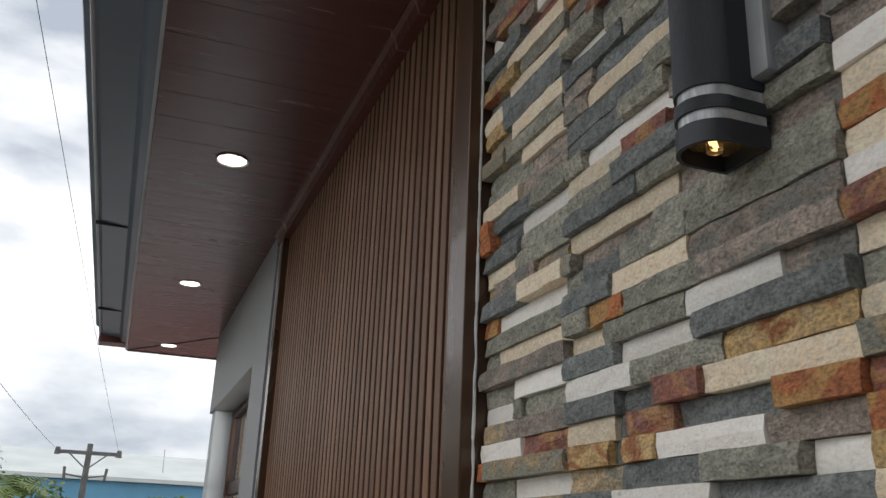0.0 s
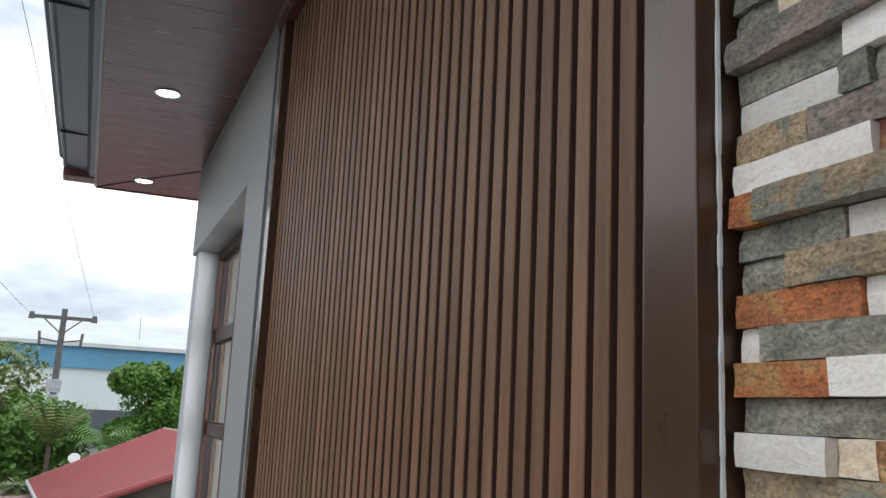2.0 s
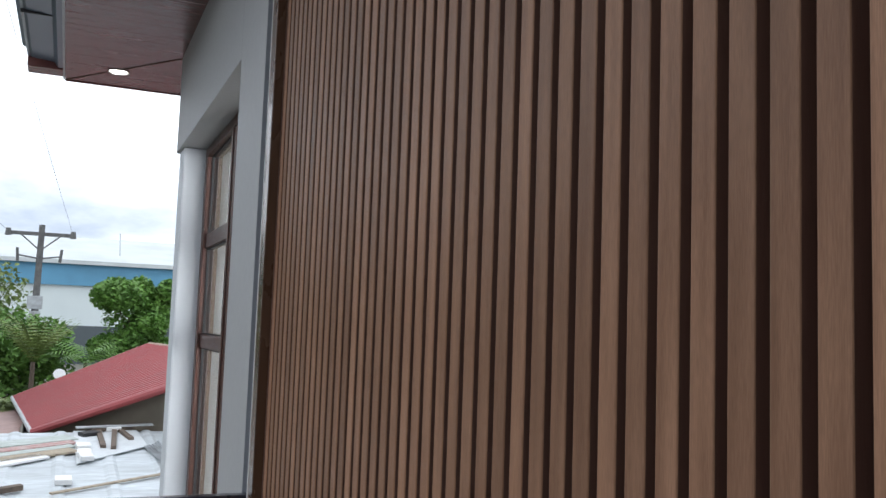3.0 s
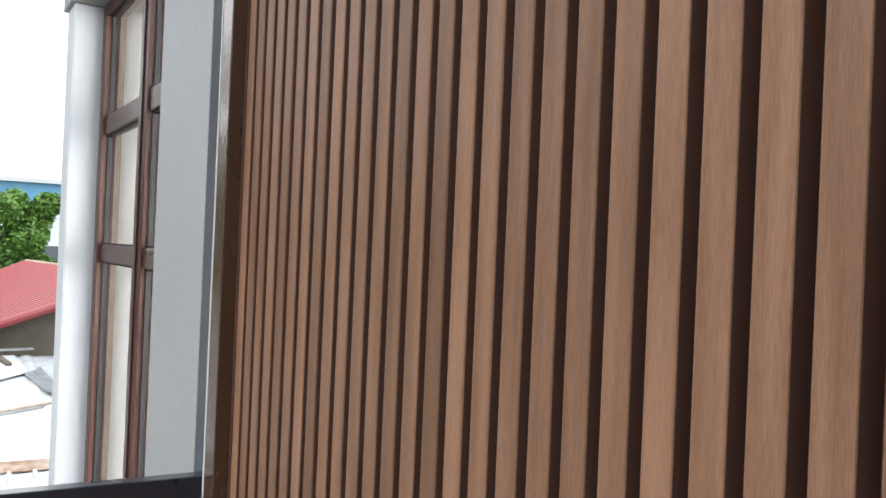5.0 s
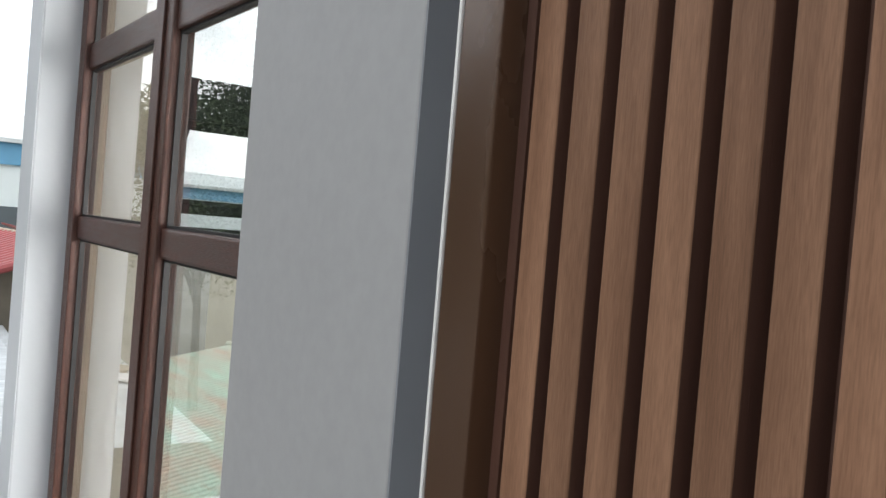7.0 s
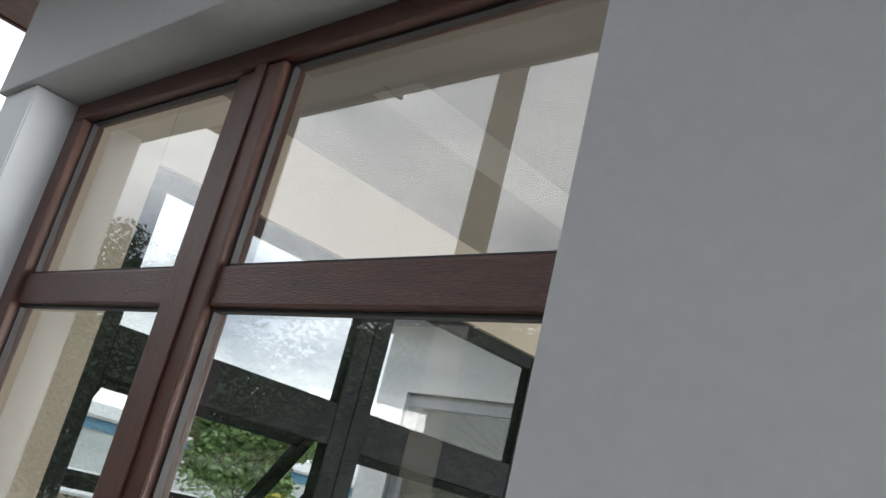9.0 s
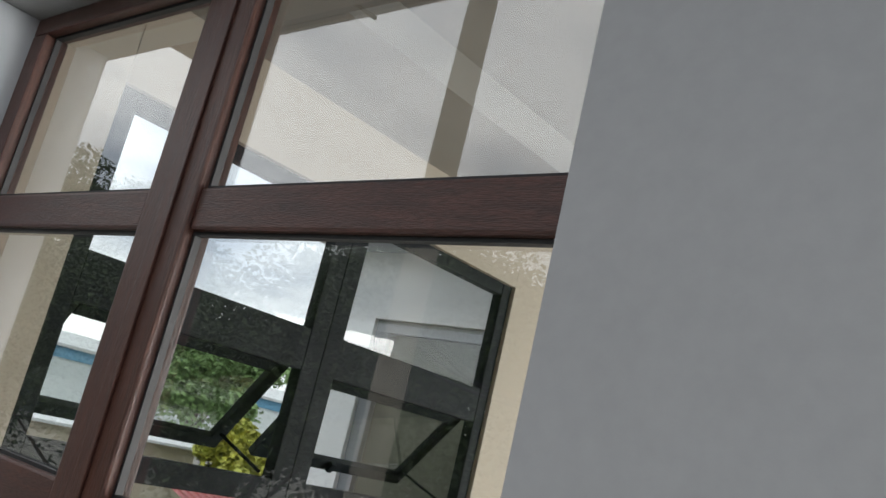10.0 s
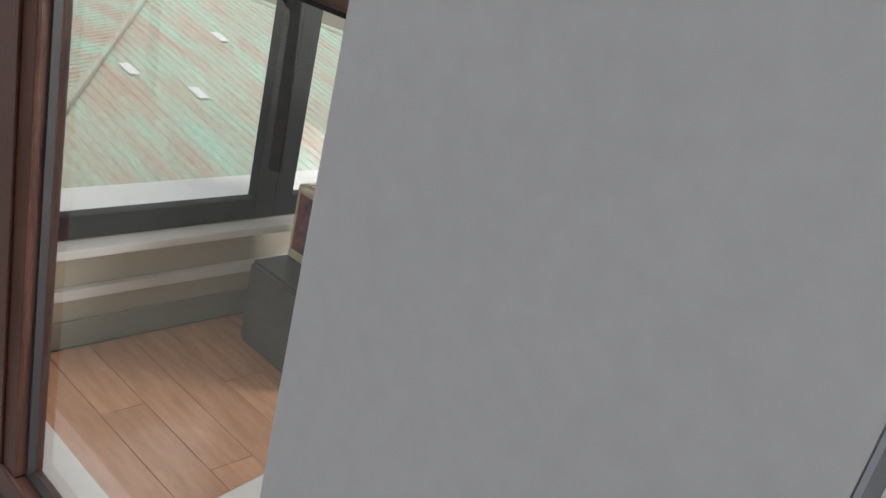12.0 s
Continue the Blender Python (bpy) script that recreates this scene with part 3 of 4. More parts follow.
lamp.scale = (0.68, 0.68, 0.68)


def half_round(r, d, z0, z1, rib=0.0, seg=130):
    """A D-shaped drum: flat back on the wall, round front, with fine upright ribs."""
    pts = [(0.0, r * 0.96), (-d + r, r)]
    for i in range(seg + 1):
        a = math.pi / 2 + math.pi * i / seg
        rr = r + (rib if i % 2 else 0)
        pts.append((-d + r + rr * math.cos(a), rr * math.sin(a)))
    pts += [(-d + r, -r), (0.0, -r * 0.96)]
    return extrude_profile(bmesh.new(), pts, "z", z0, z1)


part("drum", half_round(0.06, 0.135, 0.108, 0.36, 0.0008), M_LAMP, lamp)
part("band", half_round(0.057, 0.13, 0.086, 0.108), M_BAND, lamp, "clear plastic band")
part("drum", half_round(0.06, 0.135, 0.062, 0.086, 0.0008), M_LAMP, lamp)
part("band", half_round(0.057, 0.13, 0.040, 0.062), M_BAND, lamp, "clear plastic band")
part("core", half_round(0.035, 0.10, 0.036, 0.11), M_DRIP, lamp, "white inner core")
rimb = bmesh.new()
for k in range(24):
    a0, a1 = math.pi / 2 + math.pi * k / 24, math.pi / 2 + math.pi * (k + 1) / 24
    q = [(-0.075 + r * math.cos(a), r * math.sin(a), z) for z in (0.0, 0.040) for a in (a0, a1) for r in (0.053, 0.061)]
    v = [rimb.verts.new(c) for c in q]
    for f in ((0, 1, 3, 2), (1, 5, 7, 3), (4, 6, 7, 5), (0, 2, 6, 4)):
        rimb.faces.new([v[i] for i in f])
box(rimb, -0.075, 0.053, 0, -0.0, 0.061, 0.04)
box(rimb, -0.075, -0.061, 0, -0.0, -0.053, 0.04)
box(rimb, -0.008, -0.0525, 0, 0.0, 0.0525, 0.04)
bmesh.ops.recalc_face_normals(rimb, faces=rimb.faces[:])
part("rim", rimb, M_LAMP, lamp)
part("reflector", half_round(0.05, 0.122, 0.028, 0.036), M_BULB, lamp, "amber metal reflector")
part("bulb", tube(bmesh.new(), (-0.07, 0.0, 0.005), (-0.07, 0.0, 0.03), 0.014, 0.018), M_CLEAR, lamp, "clear glass bulb")
part("filament", tube(bmesh.new(), (-0.07, -0.004, 0.012), (-0.07, 0.004, 0.026), 0.004, seg=8), M_FILAMENT, lamp, "glowing warm filament")
part("bracket", made_box(-0.028, -0.1, 0.128, 0.03, 0.06, 0.40, 0.008), M_LAMPBACK, lamp, "pale grey wall bracket")

# ---- neighbouring roofs and far things ----
def ribbed_roof(name, label, x0, x1, y0, y1, za, zb, pitch, material, cat="roof"):
    """A ribbed sheet roof that rises from za at y0 to zb at y1, ribs along y."""
    bm = bmesh.new()
    n = int((x1 - x0) / pitch)
    prev = None
    for i in range(n + 1):
        for dx, dz in ((0, 0), (pitch * 0.72, 0), (pitch * 0.8, 0.028), (pitch * 0.92, 0.028)):
            xx = x0 + i * pitch + dx
            cur = (bm.verts.new((xx, y0, za + dz)), bm.verts.new((xx, y1, zb + dz)))
            if prev:
                bm.faces.new((prev[0], cur[0], cur[1], prev[1]))
            prev = cur
    return bm


wr = thing("sheet_roof", "weathered white ribbed sheet roof with rusty ridge", "roof")
part("sheeting", ribbed_roof("a", "", -0.45, 1.0, 3.2, 8.3, -1.36, -1.0, 0.24, M_WHITEROOF), M_WHITEROOF, wr)
part("sheeting", ribbed_roof("a", "", -2.6, 1.0, 8.31, 14.3, -1.0, -0.6, 0.72, M_WHITEROOF), M_WHITEROOF, wr)
part("ridge_cap", extrude_profile(bmesh.new(), [(8.1, -0.99), (8.3, -0.93), (8.5, -0.975), (8.5, -0.985), (8.3, -0.95), (8.1, -1.0)], "x", -0.7, 1.0), M_RUST, wr, "rust-stained ridge cap")
part("house_wall", made_box(-0.3, 3.6, LOW, 0.8, 14.2, -1.42), M_BEIGE, wr)
gr = thing("hipped_roof", "rusty green ribbed hip roof beside the house", "roof")


def hip_x(y):
    return 3.0 + (y - 7.64) / 1.29


south, west = bmesh.new(), bmesh.new()
RP, APEX = 0.115, 11.4


def rib_strip(bm, rows):
    """Rows of (low point, high point), joined into one ribbed sheet."""
    prev = None
    for lo, hi in rows:
        cur = (bm.verts.new(lo), bm.verts.new(hi))
        if prev:
            bm.faces.new((prev[0], cur[0], cur[1], prev[1]))
        prev = cur


def south_z(y):
    return -1.25 + (y - 6.2) * 0.1575


rows = []
for i in range(int(8.6 / RP)):
    for dx, dz in ((0, 0), (RP * 0.6, 0), (RP * 0.72, 0.014), (RP * 0.9, 0.014)):
        x = 1.9 + i * RP + dx
        top = min(APEX, 7.64 + (x - 3.0) * 1.29, APEX if x < 6.9 else APEX - (x - 6.9) * 1.29)
        if top > 6.25:
            rows.append(((x, 6.2, south_z(6.2) + dz), (x, top, south_z(top) + dz)))
rib_strip(south, rows)
part("sheeting", south, M_GREENROOF, gr)
rows = []
for i in range(int((12.9 - 6.25) / RP)):
    for dy, dz in ((0, 0), (RP * 0.6, 0), (RP * 0.72, 0.014), (RP * 0.9, 0.014)):
        y = 6.25 + i * RP + dy
        x = hip_x(y) if y < APEX else hip_x(APEX) - (y - APEX) * 0.78
        rows.append(((1.85, y, -1.256 + dz), (x, y, -1.256 + (x - 1.85) * 0.198 + dz)))
rib_strip(west, rows)
part("sheeting", west, M_GREENROOF, gr)
part("hip_cap", tube(bmesh.new(), (1.88, 6.2, -1.23), (hip_x(APEX), APEX, -0.42), 0.045, seg=8), M_GREENROOF, gr)
part("hip_cap", tube(bmesh.new(), (6.9, APEX, -0.42), (10.9, 6.2, -1.23), 0.045, seg=8), M_GREENROOF, gr)
part("ridge_cap", tube(bmesh.new(), (hip_x(APEX), APEX, -0.42), (6.9, APEX, -0.42), 0.05, seg=8), M_GREENROOF, gr)
part("hip_cap", tube(bmesh.new(), (hip_x(APEX), APEX, -0.42), (hip_x(APEX) - 1.15, 12.87, -0.66), 0.045, seg=8), M_GREENROOF, gr)
for px, py in ((5.48, 11.05), (5.68, 11.1), (5.93, 11.05), (6.2, 11.07), (5.75, 9.5), (4.55, 7.95), (4.05, 8.5)):
    pt = part("patch", made_box(-0.06, -0.13, 0, 0.06, 0.13, 0.012), M_SILL, gr, "white roof patch")
    pt.matrix_world = pose(px, py, south_z(py) + 0.014, 9, 0, 0)
part("house_wall", made_box(2.1, 6.6, LOW, 8.8, 12.4, -1.3), M_BEIGE, gr)
part("gutter", made_box(1.8, 6.0, -1.36, 10.9, 6.19, -1.24, 0.01), M_CONC, gr)

rr = thing("red_house", "small house with faded red sheet roof and grey gable", "house")
RA, RB, RC, RD = Vector((-1.02, 14.76, -0.62)), Vector((2.67, 13.58, 0.8)), Vector((1.62, 23.3, 0.76)), Vector((-1.70, 21.9, -0.62))
rbm = bmesh.new()
rows = []
for i in range(33):
    for u, dz in ((0.0, 0), (0.76, 0), (0.82, 0.022), (0.94, 0.022)):
        k = min(1.0, (i + u) / 33)
        rows.append((RA.lerp(RD, k) + Vector((0, 0, dz)), RB.lerp(RC, k) + Vector((0, 0, dz))))
rib_strip(rbm, rows)
part("roof", rbm, M_REDROOF, rr)
part("roof", extrude_profile(bmesh.new(), [(2.67, 0.8), (3.6, 0.44), (3.6, 0.40), (2.67, 0.76)], "y", 14.0, 22.5), M_REDROOF, rr)
for name, a, b, r, m in (("fascia", RA, RB, 0.07, M_REDROOF), ("ridge_cap", RB, RC, 0.06, M_RUST), ("fascia", RD, RC, 0.05, M_RUST), ("eaves_gutter", RA, RD, 0.05, M_TIN)):
    part(name, tube(bmesh.new(), a - Vector((0, 0, 0.03)), b - Vector((0, 0, 0.03)), r, seg=8), m, rr)
gbm = bmesh.new()
off = Vector((0.1, 0.4, -0.12))
g = [gbm.verts.new(v) for v in (RA + off, RB + off, RC + Vector((0.1, -0.3, -0.12)), RD + Vector((0.3, -0.3, -0.12)))]
gl = [gbm.verts.new((v.co.x, v.co.y, LOW)) for v in g]
for i in range(4):
    gbm.faces.new((g[i], g[(i + 1) % 4], gl[(i + 1) % 4], gl[i]))
bmesh.ops.recalc_face_normals(gbm, faces=gbm.faces[:])
part("gable_wall", gbm, M_GABLE, rr)
shed = thing("lean_to", "low lean-to with a faded pinkish sheet roof", "shed")
part("roof", extrude_profile(bmesh.new(), [(-3.4, -1.02), (-1.3, -0.86), (-1.3, -0.89), (-3.4, -1.05)], "y", 15.2, 21.5), M_OLDPINK, shed)
part("wall", made_box(-3.2, 15.5, LOW, -1.5, 21.2, -1.06), M_GABLE, shed)
dish = thing("satellite_dish", "small white satellite dish behind the red roof", "satellite dish", at=(-0.66, 25, LOW))
part("mast", tube(bmesh.new(), (0, 0, 0), (0, 0, 3.1), 0.03, seg=8), M_TIN, dish)
db = bmesh.new()
bmesh.ops.create_cone(db, cap_ends=True, segments=20, radius1=0.03, radius2=0.17, depth=0.06, matrix=Matrix.Translation((0, -0.05, 3.15)) @ Matrix.Rotation(radians(60), 4, "X"))
part("reflector", db, M_SILL, dish)

ware = thing("warehouse", "long white warehouse with a blue band under its roof", "warehouse")
part("wall", made_box(-90, 92, LOW, 23, 120, 4.4), M_WARE, ware)
part("dark_base", made_box(-90, 91.5, LOW, 23, 91.9, 0.4), M_SHADOWWALL, ware)
part("band", made_box(-90, 91.6, 4.4, 23, 120, 6.5), M_BLUE, ware)
wb = bmesh.new()
extrude_profile(wb, [(91, 6.5), (106, 10.0), (121, 6.5), (121, 6.8), (106, 10.4), (91, 6.9)], "x", -92, 24)
part("roof", wb, M_WAREROOF, ware)


part("antenna", tube(bmesh.new(), (4.2, 95, 6.9), (4.05, 95, 10.2), 0.05, seg=6), M_TIN, ware, "thin lightning rod")


def leaf_cloud(rng, centres, n, size, long=1.8):
    """Many small folded leaves round a few centres (x, y, z, rx, rz)."""
    verts, faces = [], []
    for cx, cy, cz, rx, rz in centres:
        for _ in range(n):
            u, a, h = rng.random() ** 0.4, rng.random() * 2 * math.pi, rng.uniform(-1, 1)
            rad = math.sqrt(max(0, 1 - h * h)) * u
            c = Vector((cx + rx * rad * math.cos(a), cy + rx * rad * math.sin(a), cz + rz * h * u))
            q = Euler((rng.uniform(-1.1, 1.1), rng.uniform(-1.1, 1.1), rng.uniform(0, 6.28))).to_matrix()
            s = size * rng.uniform(0.6, 1.3)
            k = len(verts)
            for p in ((0, -s * long / 2, 0), (s / 2, 0, s * 0.15), (0, s * long / 2, 0), (-s / 2, 0, s * 0.15)):
                verts.append(c + q @ Vector(p))
            faces += [(k, k + 1, k + 2), (k, k + 2, k + 3)]
    return verts, faces


def tree(name, label, base, height, crown, leaf, n, seed, material, trunk=0.12):
    rng = random.Random(seed)
    t = thing(name, label, "tree", at=base)
    tb = bmesh.new()
    tube(tb, (0, 0, 0), (0.1, 0.05, height * 0.55), trunk, trunk * 0.6, 10)
    cs = []
    for i in range(14):
        a = i * 2.4
        r = crown * rng.uniform(0.25, 0.8)
        c = Vector((r * math.cos(a), r * math.sin(a), height * 0.55 + (height * 0.42) * rng.random()))
        tube(tb, (0.1, 0.05, height * rng.uniform(0.35, 0.55)), c, trunk * 0.4, trunk * 0.08, 6)
        k = crown * rng.uniform(0.28, 0.48)
        cs.append((*c, k, k * 0.8))
    cs += [(0, 0, height * 0.78, crown * 0.75, crown * 0.6), (0, 0, height * 0.6, crown * 0.85, crown * 0.5), (0.1, 0, height * 0.94, crown * 0.35, crown * 0.4)]
    part("trunk", tb, M_BARK, t)
    v, f = leaf_cloud(rng, cs, n, leaf)
    me = bpy.data.meshes.new("crown")
    me.from_pydata(v, [], f)
    me.materials.append(material)
    ob = new("crown", me)
    ob.parent = t
    return t


def palm(name, label, base, height, fronds, length, seed, material, droop=1.0, lean=(0.35, 1.35), blade=0.24):
    rng = random.Random(seed)
    t = thing(name, label, "palm", at=base)
    tb = bmesh.new()
    tube(tb, (0, 0, 0), (0.06, 0, height), 0.11, 0.07, 10)
    part("trunk", tb, M_BARK, t)
    verts, faces = [], []
    for i in range(fronds):
        a, up = i * 2.399, rng.uniform(*lean)
        d = Vector((math.cos(a), math.sin(a), 0))
        side = Vector((-d.y, d.x, 0))
        pts = []
        for k in range(15):
            s = k / 14
            pts.append(Vector((0.06, 0, height)) + d * (length * s * math.cos(up * (1 - s * 0.4))) + Vector((0, 0, length * (math.sin(up) * s - droop * 0.75 * s * s))))
        for k in range(1, 15):
            for sg in (-1, 1):
                w = length * blade * math.sin(math.pi * min(0.97, k / 15 + 0.08))
                tip = pts[k] + side * sg * w + d * w * 0.5 + Vector((0, 0, -w * 0.35))
                j = len(verts)
                verts += [pts[k - 1], pts[k - 1].lerp(pts[k], 0.55), tip]
                faces.append((j, j + 1, j + 2))
    me = bpy.data.meshes.new("fronds")
    me.from_pydata(verts, [], faces)
    me.materials.append(material)
    ob = new("fronds", me)
    ob.parent = t
    return t


tree("tree", "dense round dark green tree behind the red roof", (1.95, 34, LOW), 6.2, 1.75, 0.11, 1500, 3, M_LEAF)
tree("tree", "feathery yellow-green tree by the utility pole", (-5.0, 48, LOW), 7.2, 2.6, 0.2, 90, 5, M_LEAF2)
tree("tree", "feathery yellow-green tree by the utility pole", (-6.9, 40, LOW), 6.6, 2.4, 0.2, 110, 6, M_LEAF2)
palm("palm", "spiky green palm with upright fronds", (-1.55, 29, LOW), 3.3, 44, 1.75, 1, M_LEAF2, 0.15, (1.0, 1.56), 0.13)
palm("palm", "tall coconut palm with arching fronds", (-4.5, 36, LOW), 6.4, 24, 2.3, 8, M_LEAF2, 1.0)
palm("banana_plant", "banana plant with broad torn leaves", (0.1, 31, LOW), 3.2, 14, 2.0, 2, M_LEAF, 0.8)
palm("shrub", "variegated dracaena shrub with narrow leaves", (-1.95, 21.5, LOW), 2.5, 60, 0.8, 4, M_LEAF2, 0.9)
tree("tree", "dark leafy shrubs behind the roofs", (-2.6, 33, LOW), 4.4, 2.6, 0.16, 500, 9, M_LEAF)
tree("tree", "leafy mango tree across the yard", (-13, 13.5, LOW), 9.5, 3.2, 0.07, 2000, 11, M_LEAFDARK)
for tx, ty, th, sd in ((-10.5, 9.0, 8.2, 21), (-8.0, 15.5, 7.6, 22), (-14.5, 6.0, 8.8, 23), (-6.5, 20.0, 7.0, 24), (-11.5, 12.5, 8.4, 25), (-9.5, 6.2, 7.6, 26), (-12.5, 3.2, 8.0, 27), (-8.2, 11.5, 7.2, 28)):
    tree("tree", "leafy mango tree across the yard", (tx, ty, LOW), th, 3.0, 0.065, 1900, sd, M_LEAFDARK)
for tx, ty, th, sd in ((-10.6, 25.5, 11.0, 31), (-13.6, 26.0, 10.4, 32)):
    tree("tree", "tall leafy tree across the yard", (tx, ty, LOW), th, 3.4, 0.1, 1500, sd, M_LEAFDARK)
tree("tree", "pale green tree beyond the green roof", (24, 35, LOW), 8.4, 3.6, 0.22, 1000, 13, M_LEAF3)
tree("tree", "bright yellow-green bush beyond the north window", (14.4, 19.3, LOW), 4.7, 1.15, 0.16, 320, 14, M_LEAF4)

pole = thing("utility_pole", "weathered utility pole with crossarm and insulators", "utility pole", at=(-2.1, 45, LOW))
part("post", tube(bmesh.new(), (0, 0, 0), (0.1, 0, 9.3), 0.2, 0.14, 12), M_POLE, pole)
part("crossarm", made_box(-1.45, -0.08, 8.75, 1.6, 0.08, 8.93, 0.01), M_POLE, pole)
for sx in (-1.4, 1.55):
    part("insulator", tube(bmesh.new(), (sx, 0, 8.7), (sx, 0, 9.05), 0.16, 0.11, 12), M_POLE, pole)
for sx in (-0.8, 0.95):
    part("brace", tube(bmesh.new(), (sx, -0.1, 8.75), (0.08, -0.1, 8.0), 0.035, seg=6), M_POLE, pole)
for sx in (-1.05, 1.2):
    part("cutout", tube(bmesh.new(), (sx * 0.85, -0.1, 7.45), (sx * 0.9, -0.1, 8.1), 0.07, seg=8), M_POLE, pole)
    part("cutout_arm", tube(bmesh.new(), (0.08, -0.1, 7.6), (sx * 0.87, -0.1, 7.75), 0.04, seg=6), M_POLE, pole)
part("meter_box", made_box(-0.32, -0.3, 5.1, 0.38, -0.15, 5.75, 0.03), M_TIN, pole, "pale metal box")
part("transformer", tube(bmesh.new(), (0.05, -0.35, 4.2), (0.05, -0.35, 5.0), 0.26, seg=14), M_TIN, pole, "pale grey transformer can")


def cable(name, label, a, b, sag, r=0.012):
    a, b = Vector(a), Vector(b)
    cu = bpy.data.curves.new(name, "CURVE")
    cu.dimensions, cu.bevel_depth, cu.bevel_resolution = "3D", r, 1
    sp = cu.splines.new("POLY")
    sp.points.add(24)
    for i in range(25):
        s = i / 24
        p = a.lerp(b, s)
        sp.points[i].co = (p.x, p.y, p.z - sag * 4 * s * (1 - s), 1)
    cu.materials.append(M_WIRE)
    ob = new(name, cu)
    tagged(ob, label, "cable")
    return ob


cable("power_cable", "thin black overhead power cable", (-0.55, 45, 5.5), (-3.35, -5.0, 9.95), 0.25, 0.006)
cable("power_cable", "thin black overhead power cable", (-3.5, 45, 5.5), (-3.75, 16, 5.1), 0.1, 0.008)
cp = thing("concrete_pole", "concrete service pole with a bundle of cables", "utility pole", at=(-3.3, 4.2, LOW))
part("post", tube(bmesh.new(), (0, 0, 0), (0, 0, 9.5), 0.135, 0.105, 16), M_CONC, cp)
for i, zz in enumerate((5.6, 5.75, 5.9)):
    cable("service_cable", "black service cable tied to the concrete pole", (-3.3, 4.2, LOW + zz), (-12, 7 + i, 3.2), 0.3, 0.012)

def on_roof(x, y, lift=0.03, rz=0.0, tilt=0.0):
    """A pose on the sloping white roof."""
    return pose(x, y, -1.0 + (y - 8.31) * 0.0668 + lift, 3.82 + tilt, 0, rz)


def roof_z(y):
    return -1.0 + (y - 8.31) * 0.0668


def slab_on_roof(name, label, category, corners, lift, thick, material, group=""):
    """A flat piece with four corners (x, y), lying on the white roof."""
    bm = bmesh.new()
    lo = [bm.verts.new((x, y, roof_z(y) + lift)) for x, y in corners]
    hi = [bm.verts.new((x, y, roof_z(y) + lift + thick)) for x, y in corners]
    n = len(corners)
    for i in range(n):
        bm.faces.new((lo[i], lo[(i + 1) % n], hi[(i + 1) % n], hi[i]))
    bm.faces.new(hi)
    bm.faces.new(lo[::-1])
    bmesh.ops.recalc_face_normals(bm, faces=bm.faces[:])
    return tagged(link(name, bm, material), label, category, group)


def strip_on_roof(name, label, category, a, b, width, lift, thick, material, group=""):
    d = Vector((b[0] - a[0], b[1] - a[1])).normalized()
    n = Vector((-d.y, d.x)) * width / 2
    return slab_on_roof(name, label, category, [(a[0] - n.x, a[1] - n.y), (b[0] - n.x, b[1] - n.y), (b[0] + n.x, b[1] + n.y), (a[0] + n.x, a[1] + n.y)], lift, thick, material, group)


slab_on_roof("flat_sheet", "flat white sheet lying on the old roof", "metal sheet", [(-0.34, 14.2), (0.72, 14.2), (0.81, 12.83), (-0.30, 11.65)], 0.03, 0.015, M_SHEET)
for a, b in (((0.07, 14.15), (0.11, 12.7)), ((0.34, 14.1), (0.26, 12.58)), ((0.42, 14.15), (0.58, 13.3))):
    strip_on_roof("timber_offcut", "short weathered grey timber stick on the flat sheet", "timber", a, b, 0.085, 0.046, 0.05, M_WOODSCRAP, "sticks on the sheet")
strip_on_roof("timber_offcut", "charred dark timber lump on the flat sheet", "timber", (-0.22, 13.7), (0.05, 13.85), 0.2, 0.046, 0.06, M_WIRE)
strip_on_roof("timber_offcut", "old dark timber offcut at the roof edge", "timber", (-1.5, 9.95), (-0.98, 10.25), 0.1, 0.03, 0.07, M_WOODSCRAP)
strip_on_roof("timber_offcut", "dark batten under the far sheet edge", "timber", (-0.05, 14.0), (0.66, 14.26), 0.05, 0.06, 0.05, M_WOODSCRAP)
for k, (x, y, w) in enumerate(((-0.29, 12.55, 0.22), (-0.30, 12.05, 0.21), (-0.24, 11.75, 0.19), (-0.58, 10.39, 0.22), (0.20, 14.05, 0.25))):
    br = tagged(link("concrete_block", made_box(0, 0, 0, w, 0.3, 0.075, 0.012), M_SILL), "small whitewashed concrete block holding the sheets", "block", "blocks on the roof")
    br.matrix_world = on_roof(x, y, 0.047 if k < 3 or k == 4 else 0.03, (4, -3, 6, 2, -5)[k])
STRIPS = (
    ((-2.5, 12.55), (-0.35, 13.62), 0.42, M_OLDGREEN, "grey-green weathered sheet strip on the roof"),
    ((-2.5, 12.0), (-0.33, 13.22), 0.26, M_OLDRED, "peeling red painted plank on the roof"),
    ((-2.5, 11.65), (-0.34, 12.91), 0.2, M_OLDGREEN, "grey-green weathered sheet strip on the roof"),
    ((-2.5, 11.3), (-0.33, 12.6), 0.32, M_OLDTAN, "tan weathered plank on the roof"),
    ((-2.5, 10.75), (-0.76, 12.21), 0.28, M_SILL, "white painted board on the roof"),
)
for a, b, w, m, lab in STRIPS:
    strip_on_roof("old_plank", lab, "plank", a, b, w, 0.03, 0.03, m, "old planks on the roof")
strip_on_roof("old_plank", "split timber strip along the sheet joint", "plank", (-0.62, 9.95), (0.98, 10.9), 0.07, 0.03, 0.02, M_OLDTAN, "old planks on the roof")
strip_on_roof("old_plank", "long grey sheet flashing at the roof head", "plank", (-0.3, 14.05), (1.0, 14.28), 0.14, 0.12, 0.02, M_TIN, "old planks on the roof")
